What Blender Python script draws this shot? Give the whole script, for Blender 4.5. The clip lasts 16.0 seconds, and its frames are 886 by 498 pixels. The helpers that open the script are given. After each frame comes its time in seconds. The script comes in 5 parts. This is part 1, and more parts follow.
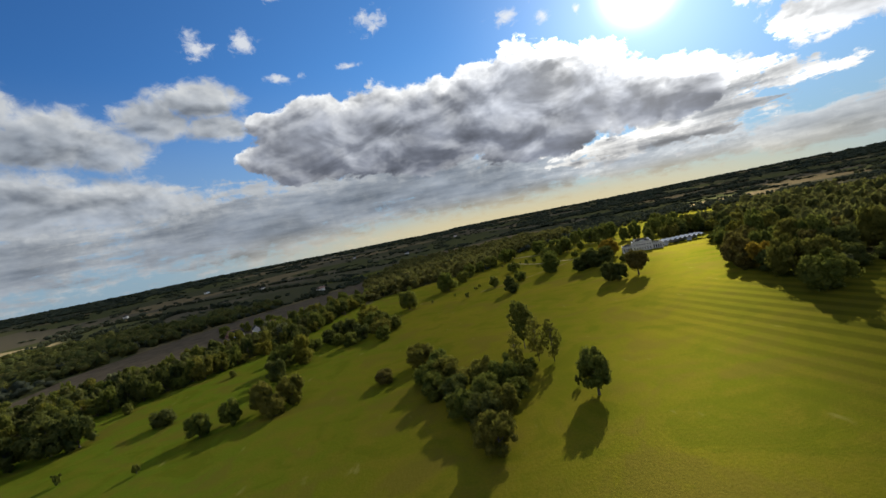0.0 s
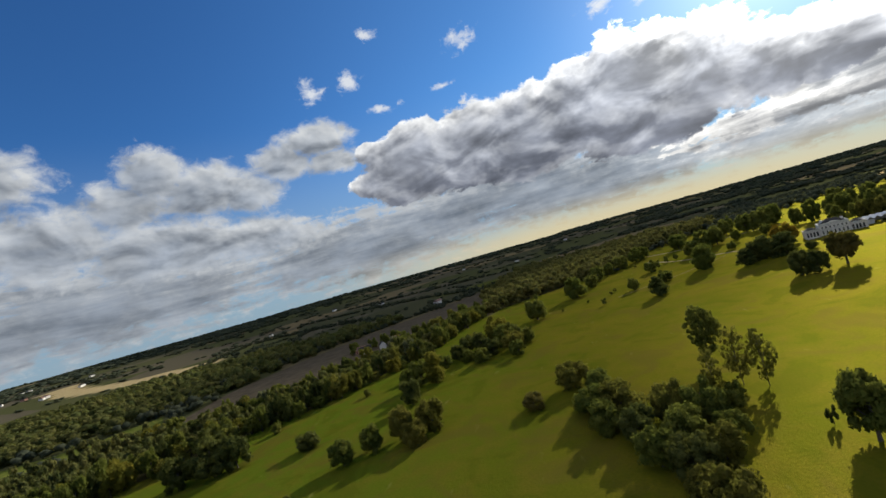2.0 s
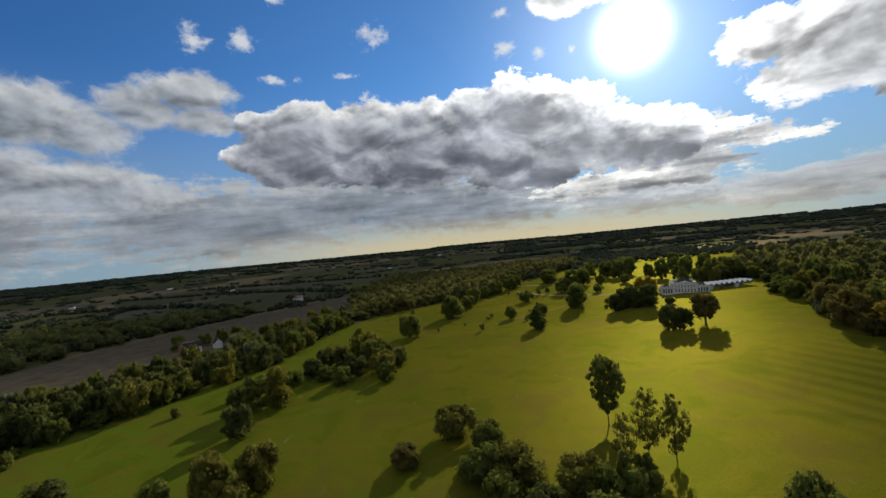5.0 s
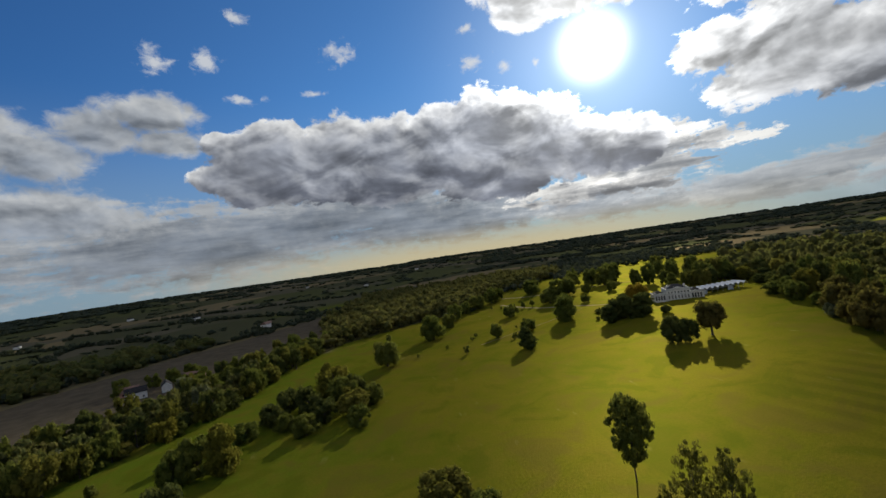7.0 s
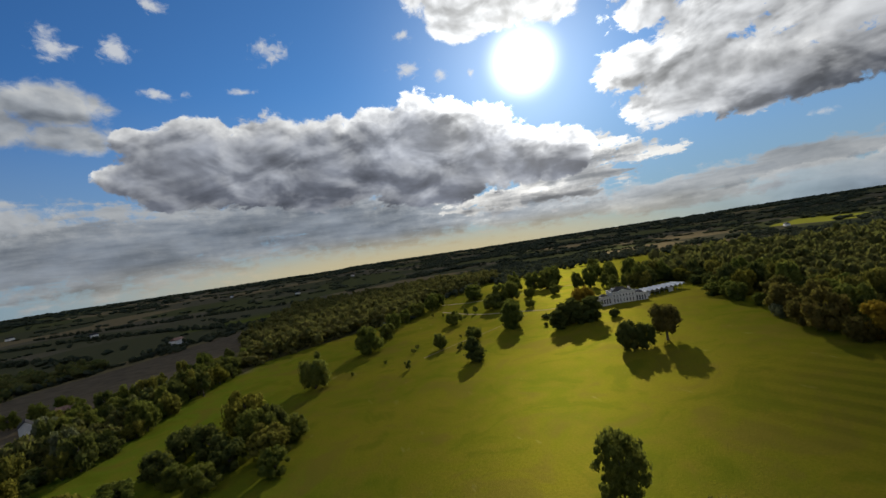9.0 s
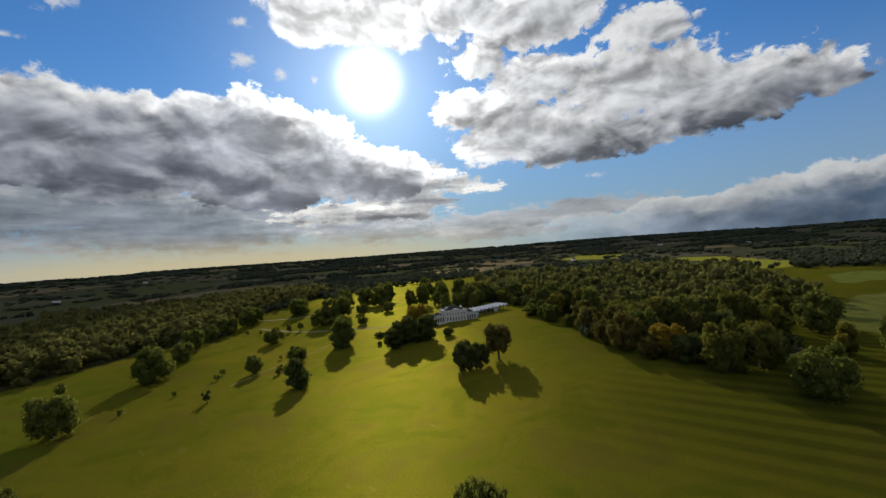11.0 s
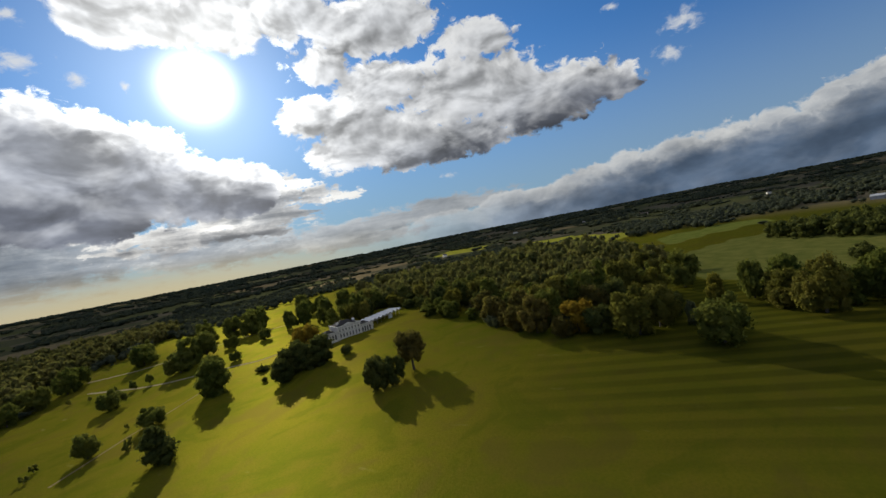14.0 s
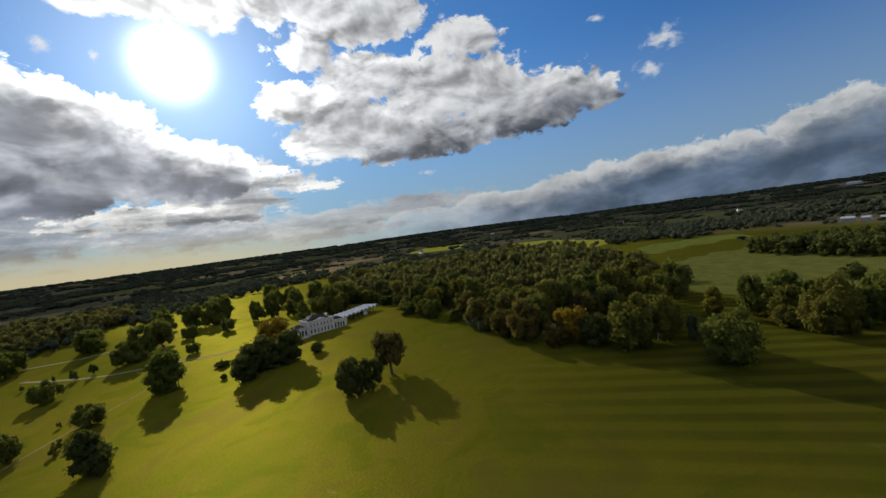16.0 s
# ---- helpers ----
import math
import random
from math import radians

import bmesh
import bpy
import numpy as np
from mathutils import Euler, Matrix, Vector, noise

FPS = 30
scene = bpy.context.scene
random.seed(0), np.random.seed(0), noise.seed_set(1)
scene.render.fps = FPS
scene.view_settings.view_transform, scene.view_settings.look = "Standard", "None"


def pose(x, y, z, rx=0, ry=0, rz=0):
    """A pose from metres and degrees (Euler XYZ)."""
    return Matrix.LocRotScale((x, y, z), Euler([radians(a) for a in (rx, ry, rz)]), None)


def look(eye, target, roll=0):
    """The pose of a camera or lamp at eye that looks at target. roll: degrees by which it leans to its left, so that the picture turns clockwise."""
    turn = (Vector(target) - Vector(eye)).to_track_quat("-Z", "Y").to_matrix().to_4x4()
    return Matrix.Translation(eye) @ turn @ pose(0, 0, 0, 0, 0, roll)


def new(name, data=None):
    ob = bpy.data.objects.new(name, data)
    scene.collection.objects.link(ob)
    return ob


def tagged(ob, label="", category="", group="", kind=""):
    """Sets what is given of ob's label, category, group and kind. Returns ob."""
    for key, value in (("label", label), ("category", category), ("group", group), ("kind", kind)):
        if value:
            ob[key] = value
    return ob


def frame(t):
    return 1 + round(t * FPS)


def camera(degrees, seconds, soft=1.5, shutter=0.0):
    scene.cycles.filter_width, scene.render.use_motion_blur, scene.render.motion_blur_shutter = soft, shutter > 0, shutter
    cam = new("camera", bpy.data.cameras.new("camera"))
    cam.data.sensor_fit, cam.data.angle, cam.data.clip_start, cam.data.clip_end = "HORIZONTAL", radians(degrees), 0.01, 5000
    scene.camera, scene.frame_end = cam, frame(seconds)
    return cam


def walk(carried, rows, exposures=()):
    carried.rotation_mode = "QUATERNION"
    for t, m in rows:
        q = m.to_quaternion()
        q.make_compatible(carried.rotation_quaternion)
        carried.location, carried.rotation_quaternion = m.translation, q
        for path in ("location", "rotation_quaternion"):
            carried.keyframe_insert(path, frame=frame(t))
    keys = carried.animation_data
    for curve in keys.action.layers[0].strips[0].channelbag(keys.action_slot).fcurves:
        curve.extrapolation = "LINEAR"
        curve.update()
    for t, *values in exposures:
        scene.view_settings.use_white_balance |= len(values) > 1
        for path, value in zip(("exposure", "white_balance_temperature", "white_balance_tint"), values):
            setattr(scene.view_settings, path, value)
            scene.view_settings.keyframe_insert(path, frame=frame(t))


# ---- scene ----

cam = camera(93.6, 16.0)
PATH = [
    (0.0, (-0.01, 0.00, 66.51), (-0.01, 99.91, 62.21), -11.29),
    (0.5, (-5.49, 5.69, 65.34), (-11.31, 105.51, 66.79), -10.27),
    (1.0, (-10.25, 10.58, 66.67), (-25.11, 109.42, 69.72), -8.73),
    (1.5, (-14.04, 16.86, 67.83), (-48.04, 110.83, 71.58), -9.44),
    (2.0, (-16.78, 24.33, 67.24), (-40.50, 121.40, 71.06), -15.76),
    (2.5, (-19.80, 31.90, 66.79), (-26.64, 131.66, 67.54), -8.37),
    (3.0, (-22.14, 39.14, 67.06), (-33.34, 138.44, 70.78), -6.21),
    (3.5, (-24.38, 46.55, 68.18), (-27.81, 146.41, 72.16), -5.74),
    (4.0, (-26.31, 53.49, 67.34), (-29.09, 153.39, 70.67), -8.10),
    (4.5, (-28.36, 60.16, 67.37), (-29.58, 160.14, 69.41), -12.00),
    (5.0, (-29.24, 66.15, 67.83), (-23.50, 165.99, 67.28), -5.41),
    (5.2, (-28.96, 68.18, 67.88), (-20.72, 167.83, 69.25), -8.13),
    (7.5, (-25.87, 105.52, 70.16), (-12.45, 204.60, 71.99), -7.21),
    (8.0, (-25.02, 113.33, 70.15), (-1.65, 210.55, 71.54), -2.60),
    (8.2, (-24.71, 116.23, 70.03), (-1.31, 213.44, 71.84), -7.13),
    (10.3, (-19.81, 144.23, 65.80), (13.31, 238.57, 64.40), -7.80),
    (10.5, (-18.96, 146.27, 65.78), (22.37, 237.27, 62.65), -9.74),
    (11.0, (-17.67, 151.39, 65.60), (44.26, 229.91, 66.09), -4.19),
    (11.5, (-18.11, 156.77, 64.77), (46.05, 233.48, 65.18), -8.75),
    (12.0, (-18.20, 161.18, 63.32), (45.11, 238.55, 61.14), -4.47),
    (12.5, (-16.31, 165.43, 63.97), (47.55, 242.21, 58.92), -12.37),
    (13.0, (-14.56, 170.23, 64.69), (56.84, 240.19, 61.66), -10.21),
    (13.5, (-13.35, 174.83, 64.71), (64.39, 237.73, 63.59), -9.80),
    (14.0, (-11.45, 179.23, 64.73), (71.72, 234.69, 62.28), -11.26),
    (14.5, (-9.26, 182.61, 65.07), (78.91, 229.42, 59.14), -8.79),
    (15.0, (-7.18, 186.72, 64.80), (81.60, 232.59, 61.18), -9.96),
    (15.5, (-4.77, 190.39, 64.76), (86.93, 230.13, 61.32), -7.26),
    (16.0, (-0.83, 193.47, 64.45), (85.40, 243.95, 60.40), -7.78),
]
walk(cam, [(t, look(eye, target, roll)) for t, eye, target, roll in PATH], [(0.0, 0.25), (1.0, 0.12), (1.5, 0.45), (2.0, 0.28), (3.0, 0.08), (5.0, 0.06), (8.0, -0.14), (10.5, -0.06), (12.5, -0.08), (16.0, -0.03)])

# ---- sky, clouds and sun ----
SUN_AZ, SUN_EL = 29.8, 22.6          # degrees, azimuth from +y towards +x


def node(tree, kind, inputs=(), **settings):
    n = tree.nodes.new(kind)
    for key, value in settings.items():
        if key == "operation":
            n.operation = value
        elif key == "data_type":
            n.data_type = value
        elif key == "blend_type":
            n.blend_type = value
        elif key == "interpolation_type":
            n.interpolation_type = value
        elif key == "normalize":
            n.normalize = value
        elif key == "layer_name":
            n.layer_name = value
        elif key == "bands_direction":
            n.bands_direction = value
        elif key == "sky_type":
            n.sky_type = value
        elif key == "sun_disc":
            n.sun_disc = value
        elif key == "sun_elevation":
            n.sun_elevation = value
        elif key == "sun_rotation":
            n.sun_rotation = value
        elif key == "altitude":
            n.altitude = value
        elif key == "air_density":
            n.air_density = value
        elif key == "dust_density":
            n.dust_density = value
        elif key == "ozone_density":
            n.ozone_density = value
        elif key == "use_clamp":
            n.use_clamp = value
        else:
            raise KeyError(key)
    for slot, value in dict(inputs).items():
        if isinstance(value, bpy.types.NodeSocket):
            tree.links.new(value, n.inputs[slot])
        else:
            n.inputs[slot].default_value = value
    return n


def math_node(tree, op, a, b=0.0, c=0.0, clamp=False):
    return node(tree, "ShaderNodeMath", {0: a, 1: b, 2: c}, operation=op, use_clamp=clamp).outputs[0]


def ramp_node(tree, value, low, high, to_low=0.0, to_high=1.0, smooth=True):
    return node(tree, "ShaderNodeMapRange", {0: value, 1: low, 2: high, 3: to_low, 4: to_high},
                interpolation_type="SMOOTHSTEP" if smooth else "LINEAR").outputs[0]


def mix_colour(tree, factor, a, b, blend="MIX"):
    n = node(tree, "ShaderNodeMix", {0: factor, 6: a, 7: b}, data_type="RGBA", blend_type=blend)
    return n.outputs[2]


def noise_node(tree, vector, scale, detail=6.0, rough=0.55, lacunarity=2.0, distortion=0.0):
    return node(tree, "ShaderNodeTexNoise", {"Vector": vector, "Scale": scale, "Detail": detail, "Roughness": rough,
                                             "Lacunarity": lacunarity, "Distortion": distortion}).outputs[0]


# cloud bodies as groups of puffs: azimuth, elevation, half width, half height, all in degrees
BIG_CLOUD = [(-17, 14.8, 4.2, 3.4), (-13, 15.5, 5, 4.2), (-5, 15, 6, 4.8), (2, 14.8, 6, 4.5), (9, 14.8, 6, 5), (16.4, 15.5, 6, 5.5),
             (22, 13.8, 5, 5.4), (28, 11.5, 5, 3.9), (0, 12.0, 16, 3.6), (16, 10.4, 12, 3.4), (33, 10.8, 4, 3), (-15.5, 11.4, 5, 1.8), (-21, 13.2, 2.6, 1.6), (-19.5, 17.0, 2.4, 1.4)]
SCRAPS = [(36, 9.8, 5, 2.4), (33, 7, 8, 3), (24, 6.2, 8, 2.2), (41, 8.8, 3, 1.6), (44, 8.0, 4, 1.0)]
LEFT_CLOUD = [(-46, 18.6, 4.0, 3.4), (-41, 16.4, 6, 3.2), (-49.5, 15.5, 4, 3), (-36, 15.2, 4, 2.4), (-26.5, 20.3, 5.0, 2.3), (-31.5, 18.2, 4.0, 2.2), (-25, 17.2, 4, 1.6), (-61, 19, 6, 3.2),
              (-46, 10.6, 9.5, 3.6), (-36, 9.6, 8, 2.6), (-56, 12.5, 6, 4), (-68, 16, 8, 5), (-77, 12, 12, 5)]
PUFFS = [(-3.8, 27.2, 2.4, 1.5), (-20.3, 26.1, 2.2, 1.4), (14, 24.3, 2.6, 1.1), (18.5, 23.2, 1.3, 0.8), (22.6, 22.6, 0.8, 0.6), (-16.4, 22.2, 2.6, 0.6), (14.2, 28.1, 1.2, 0.8),
         (-25.6, 26.0, 1.8, 1.9), (-16.2, 30.8, 1.9, 0.8), (-7.5, 22.8, 1.6, 0.5), (90, 18.4, 2.6, 1.2), (88, 15.6, 1.9, 1.1), (83, 22.4, 1.1, 0.5), (58.7, 8.3, 1.4, 0.5)]
SUN_CLOUD = [(22, 29.5, 4.5, 3), (29, 29.5, 6, 2.6), (35, 28.5, 4, 2.8), (27, 33, 12, 4)]
RIGHT_CLOUD = [(42.5, 18.6, 4, 2.6), (48, 17, 6, 3.6), (46, 13.8, 5, 2.6), (54, 14, 7, 4.0), (52, 21, 7, 3.0), (62, 18.5, 7, 4.6), (61, 13, 7, 2.8), (69, 16.5, 6, 4.6),
               (72, 13.4, 5, 2.3), (77, 15.2, 5.5, 3.4), (82, 14.4, 3.4, 2.0), (53, 28, 9, 3.5), (45, 24, 4, 2.2), (66, 24, 5, 2.2), (42, 30, 6, 3)]
BANK = [(48, 0, 9, 2.4), (58, 0, 9, 3.5), (67, 0, 8, 4.6), (75, 0, 8, 5.0), (82, 0, 8, 5.8), (88, 0, 8, 6.1), (95, 0, 9, 6.5), (105, 0, 10, 7.8),
        (116, 0, 12, 9.5), (130, 1, 16, 11), (148, 3, 18, 12), (172, 4, 18, 12)]
LOW_BAND = [(-4, 7.4, 30, 3.8), (-54, 5.4, 24, 5.0), (-22, 5.6, 24, 5.0), (8, 5.2, 20, 4.0), (28, 4.4, 13, 2.9), (-88, 5, 24, 6), (44, 3.0, 14, 1.9), (57, 4.2, 12, 1.5)]

world = bpy.data.worlds.new("sky")
scene.world = world
world.use_nodes = True
wt = world.node_tree
wt.nodes.clear()
way = node(wt, "ShaderNodeTexCoord").outputs["Generated"]
xyz = node(wt, "ShaderNodeSeparateXYZ", {0: way})
DEG = 180 / math.pi
azimuth = math_node(wt, "MULTIPLY", math_node(wt, "ARCTAN2", xyz.outputs[0], xyz.outputs[1]), DEG)
height = math_node(wt, "MULTIPLY", math_node(wt, "ARCSINE", xyz.outputs[2]), DEG)
chart = node(wt, "ShaderNodeCombineXYZ", {0: azimuth, 1: height, 2: 0.0}).outputs[0]
stretched = node(wt, "ShaderNodeVectorMath", {0: chart, 1: (1.0, 1.7, 1.0)}, operation="MULTIPLY").outputs[0]
sun_way = Vector((math.sin(radians(SUN_AZ)) * math.cos(radians(SUN_EL)), math.cos(radians(SUN_AZ)) * math.cos(radians(SUN_EL)), math.sin(radians(SUN_EL))))
cosine = node(wt, "ShaderNodeVectorMath", {0: way, 1: sun_way}, operation="DOT_PRODUCT").outputs["Value"]
from_sun = math_node(wt, "MULTIPLY", math_node(wt, "ARCCOSINE", math_node(wt, "MINIMUM", cosine, 0.999999)), DEG)


def nearness(puffs, blend, where):
    """1 in the middle of the puffs, 0 at their rims, negative outside."""
    least = None
    for a, e, ra, re in puffs:
        rel = node(wt, "ShaderNodeVectorMath", {0: where, 1: (1 / ra, 1 / re, 0), 2: (-a / ra, -e / re, 0)}, operation="MULTIPLY_ADD").outputs[0]
        far = node(wt, "ShaderNodeVectorMath", {0: rel}, operation="LENGTH").outputs["Value"]
        least = far if least is None else math_node(wt, "SMOOTH_MIN", least, far, blend)
    return math_node(wt, "SUBTRACT", 1.0, least)


# a second look, a little way nearer the sun, tells how much cloud the light has come through;
# a third, very near, tells which side of each lump faces the light
to_sun = node(wt, "ShaderNodeVectorMath", {0: (SUN_AZ, SUN_EL + 8.0, 0.0), 1: chart}, operation="SUBTRACT").outputs[0]
to_sun = node(wt, "ShaderNodeVectorMath", {0: to_sun}, operation="NORMALIZE").outputs[0]


def towards_sun(far, up):
    step = node(wt, "ShaderNodeVectorMath", {0: to_sun, 1: (far, far, 0), 2: (0, up, 0)}, operation="MULTIPLY_ADD").outputs[0]
    return node(wt, "ShaderNodeVectorMath", {0: step, 1: chart}, operation="ADD").outputs[0]


def cumulus(where, detail):
    """Rounded heads with creases between them over a broad swell, a finer crumble, and drawn-out shreds."""
    wide = node(wt, "ShaderNodeVectorMath", {0: where, 1: (1.0, 1.35, 0.0)}, operation="MULTIPLY").outputs[0]
    warp = node(wt, "ShaderNodeTexNoise", {"Vector": wide, "Scale": 0.42, "Detail": 4.0}).outputs[1]
    wide = node(wt, "ShaderNodeVectorMath", {0: warp, 1: (2.4, 2.4, 0.0), 2: wide}, operation="MULTIPLY_ADD").outputs[0]
    heads = node(wt, "ShaderNodeTexVoronoi", {"Vector": wide, "Scale": 0.30, "Detail": detail, "Roughness": 0.58, "Lacunarity": 2.2}, normalize=True).outputs["Distance"]
    swell = noise_node(wt, wide, 0.12, 8.0, 0.56, 2.1)
    billow = math_node(wt, "ADD", math_node(wt, "MULTIPLY", math_node(wt, "SUBTRACT", 0.78, heads), 0.75), math_node(wt, "MULTIPLY", swell, 0.45))
    crumble = noise_node(wt, wide, 0.55, 7.0, 0.60)
    shreds = noise_node(wt, node(wt, "ShaderNodeVectorMath", {0: where, 1: (0.20, 0.85, 1.0)}, operation="MULTIPLY").outputs[0], 1.0, 8.0, 0.62, 2.1, 0.5)
    return billow, crumble, math_node(wt, "MULTIPLY_ADD", crumble, 0.45, math_node(wt, "MULTIPLY", shreds, 0.55))


looks = []
for where, detail in ((chart, 5.0), (towards_sun(1.7, 0.9), 2.0)):
    billow, fine, broken = cumulus(where, detail)

    def body(puffs, blend, rough, texture):
        swing = math_node(wt, "MULTIPLY", math_node(wt, "SUBTRACT", texture, 0.5), rough)
        return math_node(wt, "ADD", nearness(puffs, blend, where), swing)

    mixed = math_node(wt, "MULTIPLY_ADD", fine, 0.45, math_node(wt, "MULTIPLY", billow, 0.55))
    heap = body(BIG_CLOUD, 0.2, 1.8, billow)
    scraps = body(SCRAPS, 0.25, 4.2, broken)
    white = math_node(wt, "MAXIMUM", body(RIGHT_CLOUD, 0.2, 3.0, mixed), body(SUN_CLOUD, 0.2, 1.6, billow))
    bank = body(BANK, 0.2, 1.1, math_node(wt, "MULTIPLY_ADD", fine, 0.3, math_node(wt, "MULTIPLY", billow, 0.7)))
    soft = body(LEFT_CLOUD, 0.2, 2.4, math_node(wt, "MULTIPLY_ADD", fine, 0.3, math_node(wt, "MULTIPLY", billow, 0.70)))
    puffs = math_node(wt, "MULTIPLY", body(PUFFS, 0.05, 3.4, fine), 0.6) if where is chart else None
    low = body(LOW_BAND, 0.3, 3.0, broken)
    looks.append((heap, soft, low, bank, white, scraps, puffs))
(heap, soft, low, bank, white, scraps, puffs), (heap_on, soft_on, low_on, bank_on, white_on, scraps_on, _) = looks


def swelling(where, wide, tall, detail):
    """Soft rounded lumps, to be shaded by the side that they turn to the sun."""
    at = node(wt, "ShaderNodeVectorMath", {0: where, 1: (wide, tall, 0.0)}, operation="MULTIPLY").outputs[0]
    return noise_node(wt, at, 1.0, detail, 0.50, 2.1, 0.35)


beside = towards_sun(0.75, 0.65)
lumps = math_node(wt, "MULTIPLY", math_node(wt, "SUBTRACT", swelling(chart, 0.15, 0.24, 3.5), swelling(beside, 0.15, 0.24, 3.5)), 2.3)
layers = math_node(wt, "MULTIPLY", math_node(wt, "SUBTRACT", swelling(chart, 0.10, 0.70, 4.0), swelling(beside, 0.10, 0.70, 4.0)), 1.0)
hearts = math_node(wt, "MULTIPLY_ADD", ramp_node(wt, noise_node(wt, stretched, 0.13, 5.0, 0.55), 0.3, 0.7), 0.62, 0.70)
# the rest of the sky, outside these clouds' quarter, carries loose cumulus lit from the front
elsewhere = ramp_node(wt, math_node(wt, "ABSOLUTE", math_node(wt, "SUBTRACT", azimuth, 25.0)), 105, 135)
above = ramp_node(wt, height, 36, 46)
loose = math_node(wt, "MULTIPLY", math_node(wt, "SUBTRACT", noise_node(wt, way, 3.2, 8.0, 0.55), 0.46), 4.0)
loose = math_node(wt, "ADD", loose, math_node(wt, "MULTIPLY", math_node(wt, "SUBTRACT", math_node(wt, "MAXIMUM", elsewhere, above), 1.0), 3.0))

sky = node(wt, "ShaderNodeTexSky", sky_type="NISHITA", sun_disc=False, sun_elevation=radians(SUN_EL), sun_rotation=radians(SUN_AZ),
           altitude=60.0, air_density=1.0, dust_density=0.15, ozone_density=2.0)
aside = ramp_node(wt, from_sun, 26.0, 72.0)
clear = mix_colour(wt, 1.0, sky.outputs[0], mix_colour(wt, aside, (0.38, 0.72, 1.06, 1.0), (0.26, 0.58, 0.96, 1.0)), "MULTIPLY")
# the glow round the sun
halo = math_node(wt, "POWER", ramp_node(wt, from_sun, 0.0, 34.0, 1.0, 0.0, False), 3.5)
disc = math_node(wt, "POWER", ramp_node(wt, from_sun, 0.5, 6.2, 1.0, 0.0), 1.7)
near_sun = math_node(wt, "MULTIPLY_ADD", ramp_node(wt, from_sun, 3.0, 15.0, 1.0, 0.0), 1.0, ramp_node(wt, from_sun, 4.0, 34.0, 1.0, 0.0))


def cloud_colour(here, onward, bright, dark, reach, relief=1.0, shape=None):
    """Rims towards the sun are lit through, hearts and undersides are grey, each lump is lighter on its sunward side."""
    shape = lumps if shape is None else shape
    passed = math_node(wt, "MULTIPLY_ADD", math_node(wt, "MAXIMUM", onward, 0.0), 1.0, math_node(wt, "MULTIPLY", math_node(wt, "MAXIMUM", here, 0.0), 0.35))
    light = math_node(wt, "POWER", 2.718, math_node(wt, "MULTIPLY", passed, -reach))
    light = math_node(wt, "MULTIPLY_ADD", shape, math_node(wt, "MULTIPLY_ADD", light, 1.1 * relief, 0.45 * relief), light, clamp=True)
    shaded = math_node(wt, "MULTIPLY", hearts, math_node(wt, "MAXIMUM", math_node(wt, "MULTIPLY_ADD", shape, 1.0 * relief, 1.0), 0.5))
    dark = node(wt, "ShaderNodeVectorMath", {0: dark[:3] if isinstance(dark, tuple) else dark, 3: shaded}, operation="SCALE").outputs[0]
    lit = mix_colour(wt, light, dark, bright)
    boost = math_node(wt, "MULTIPLY_ADD", near_sun, math_node(wt, "MULTIPLY_ADD", light, 0.9, 0.25), 1.0)
    return node(wt, "ShaderNodeVectorMath", {0: lit, 3: boost}, operation="SCALE").outputs[0]


U = 10.0                                  # cloud radiance is given for a background strength of 0.1
colour = clear
warm = math_node(wt, "MULTIPLY", ramp_node(wt, height, 0.0, 4.5, 1.0, 0.0), ramp_node(wt, math_node(wt, "ABSOLUTE", math_node(wt, "SUBTRACT", azimuth, 12.0)), 8, 50, 0.9, 0.0))
pale = ramp_node(wt, height, 0.0, 24.0, 0.8, 0.0)
colour = mix_colour(wt, pale, colour, (0.24 * U, 0.32 * U, 0.41 * U, 1))
low_cover = math_node(wt, "MULTIPLY", ramp_node(wt, low, -0.15, 0.40), 0.94)
colour = mix_colour(wt, low_cover, colour, cloud_colour(low, low_on, (0.44 * U, 0.455 * U, 0.465 * U, 1), (0.175 * U, 0.20 * U, 0.24 * U, 1), 2.0, 0.8, layers))
colour = mix_colour(wt, math_node(wt, "MULTIPLY", warm, 0.95), colour, (0.61 * U, 0.51 * U, 0.29 * U, 1))
colour = mix_colour(wt, ramp_node(wt, soft, -0.05, 0.5), colour, cloud_colour(soft, soft_on, (0.54 * U, 0.56 * U, 0.575 * U, 1), (0.21 * U, 0.245 * U, 0.30 * U, 1), 1.6, 0.8))
colour = mix_colour(wt, math_node(wt, "MULTIPLY", ramp_node(wt, puffs, 0.0, 0.7), 0.85), colour, (0.66 * U, 0.68 * U, 0.70 * U, 1))
colour = mix_colour(wt, math_node(wt, "MULTIPLY", ramp_node(wt, scraps, 0.0, 0.35), 0.95), colour, cloud_colour(scraps, scraps_on, (0.66 * U, 0.65 * U, 0.62 * U, 1), (0.22 * U, 0.23 * U, 0.25 * U, 1), 2.0, 1.2, layers))
under = ramp_node(wt, math_node(wt, "MULTIPLY_ADD", lumps, 4.0, height), 9.0, 16.0)
heap_dark = mix_colour(wt, under, (0.145 * U, 0.160 * U, 0.200 * U, 1), (0.240 * U, 0.260 * U, 0.305 * U, 1))
colour = mix_colour(wt, ramp_node(wt, heap, 0.0, 0.16), colour, cloud_colour(heap, heap_on, (0.82 * U, 0.83 * U, 0.83 * U, 1), heap_dark, 3.8, 0.8))
base = ramp_node(wt, math_node(wt, "ADD", height, math_node(wt, "MULTIPLY", azimuth, -0.17)), -0.8, 6.5)
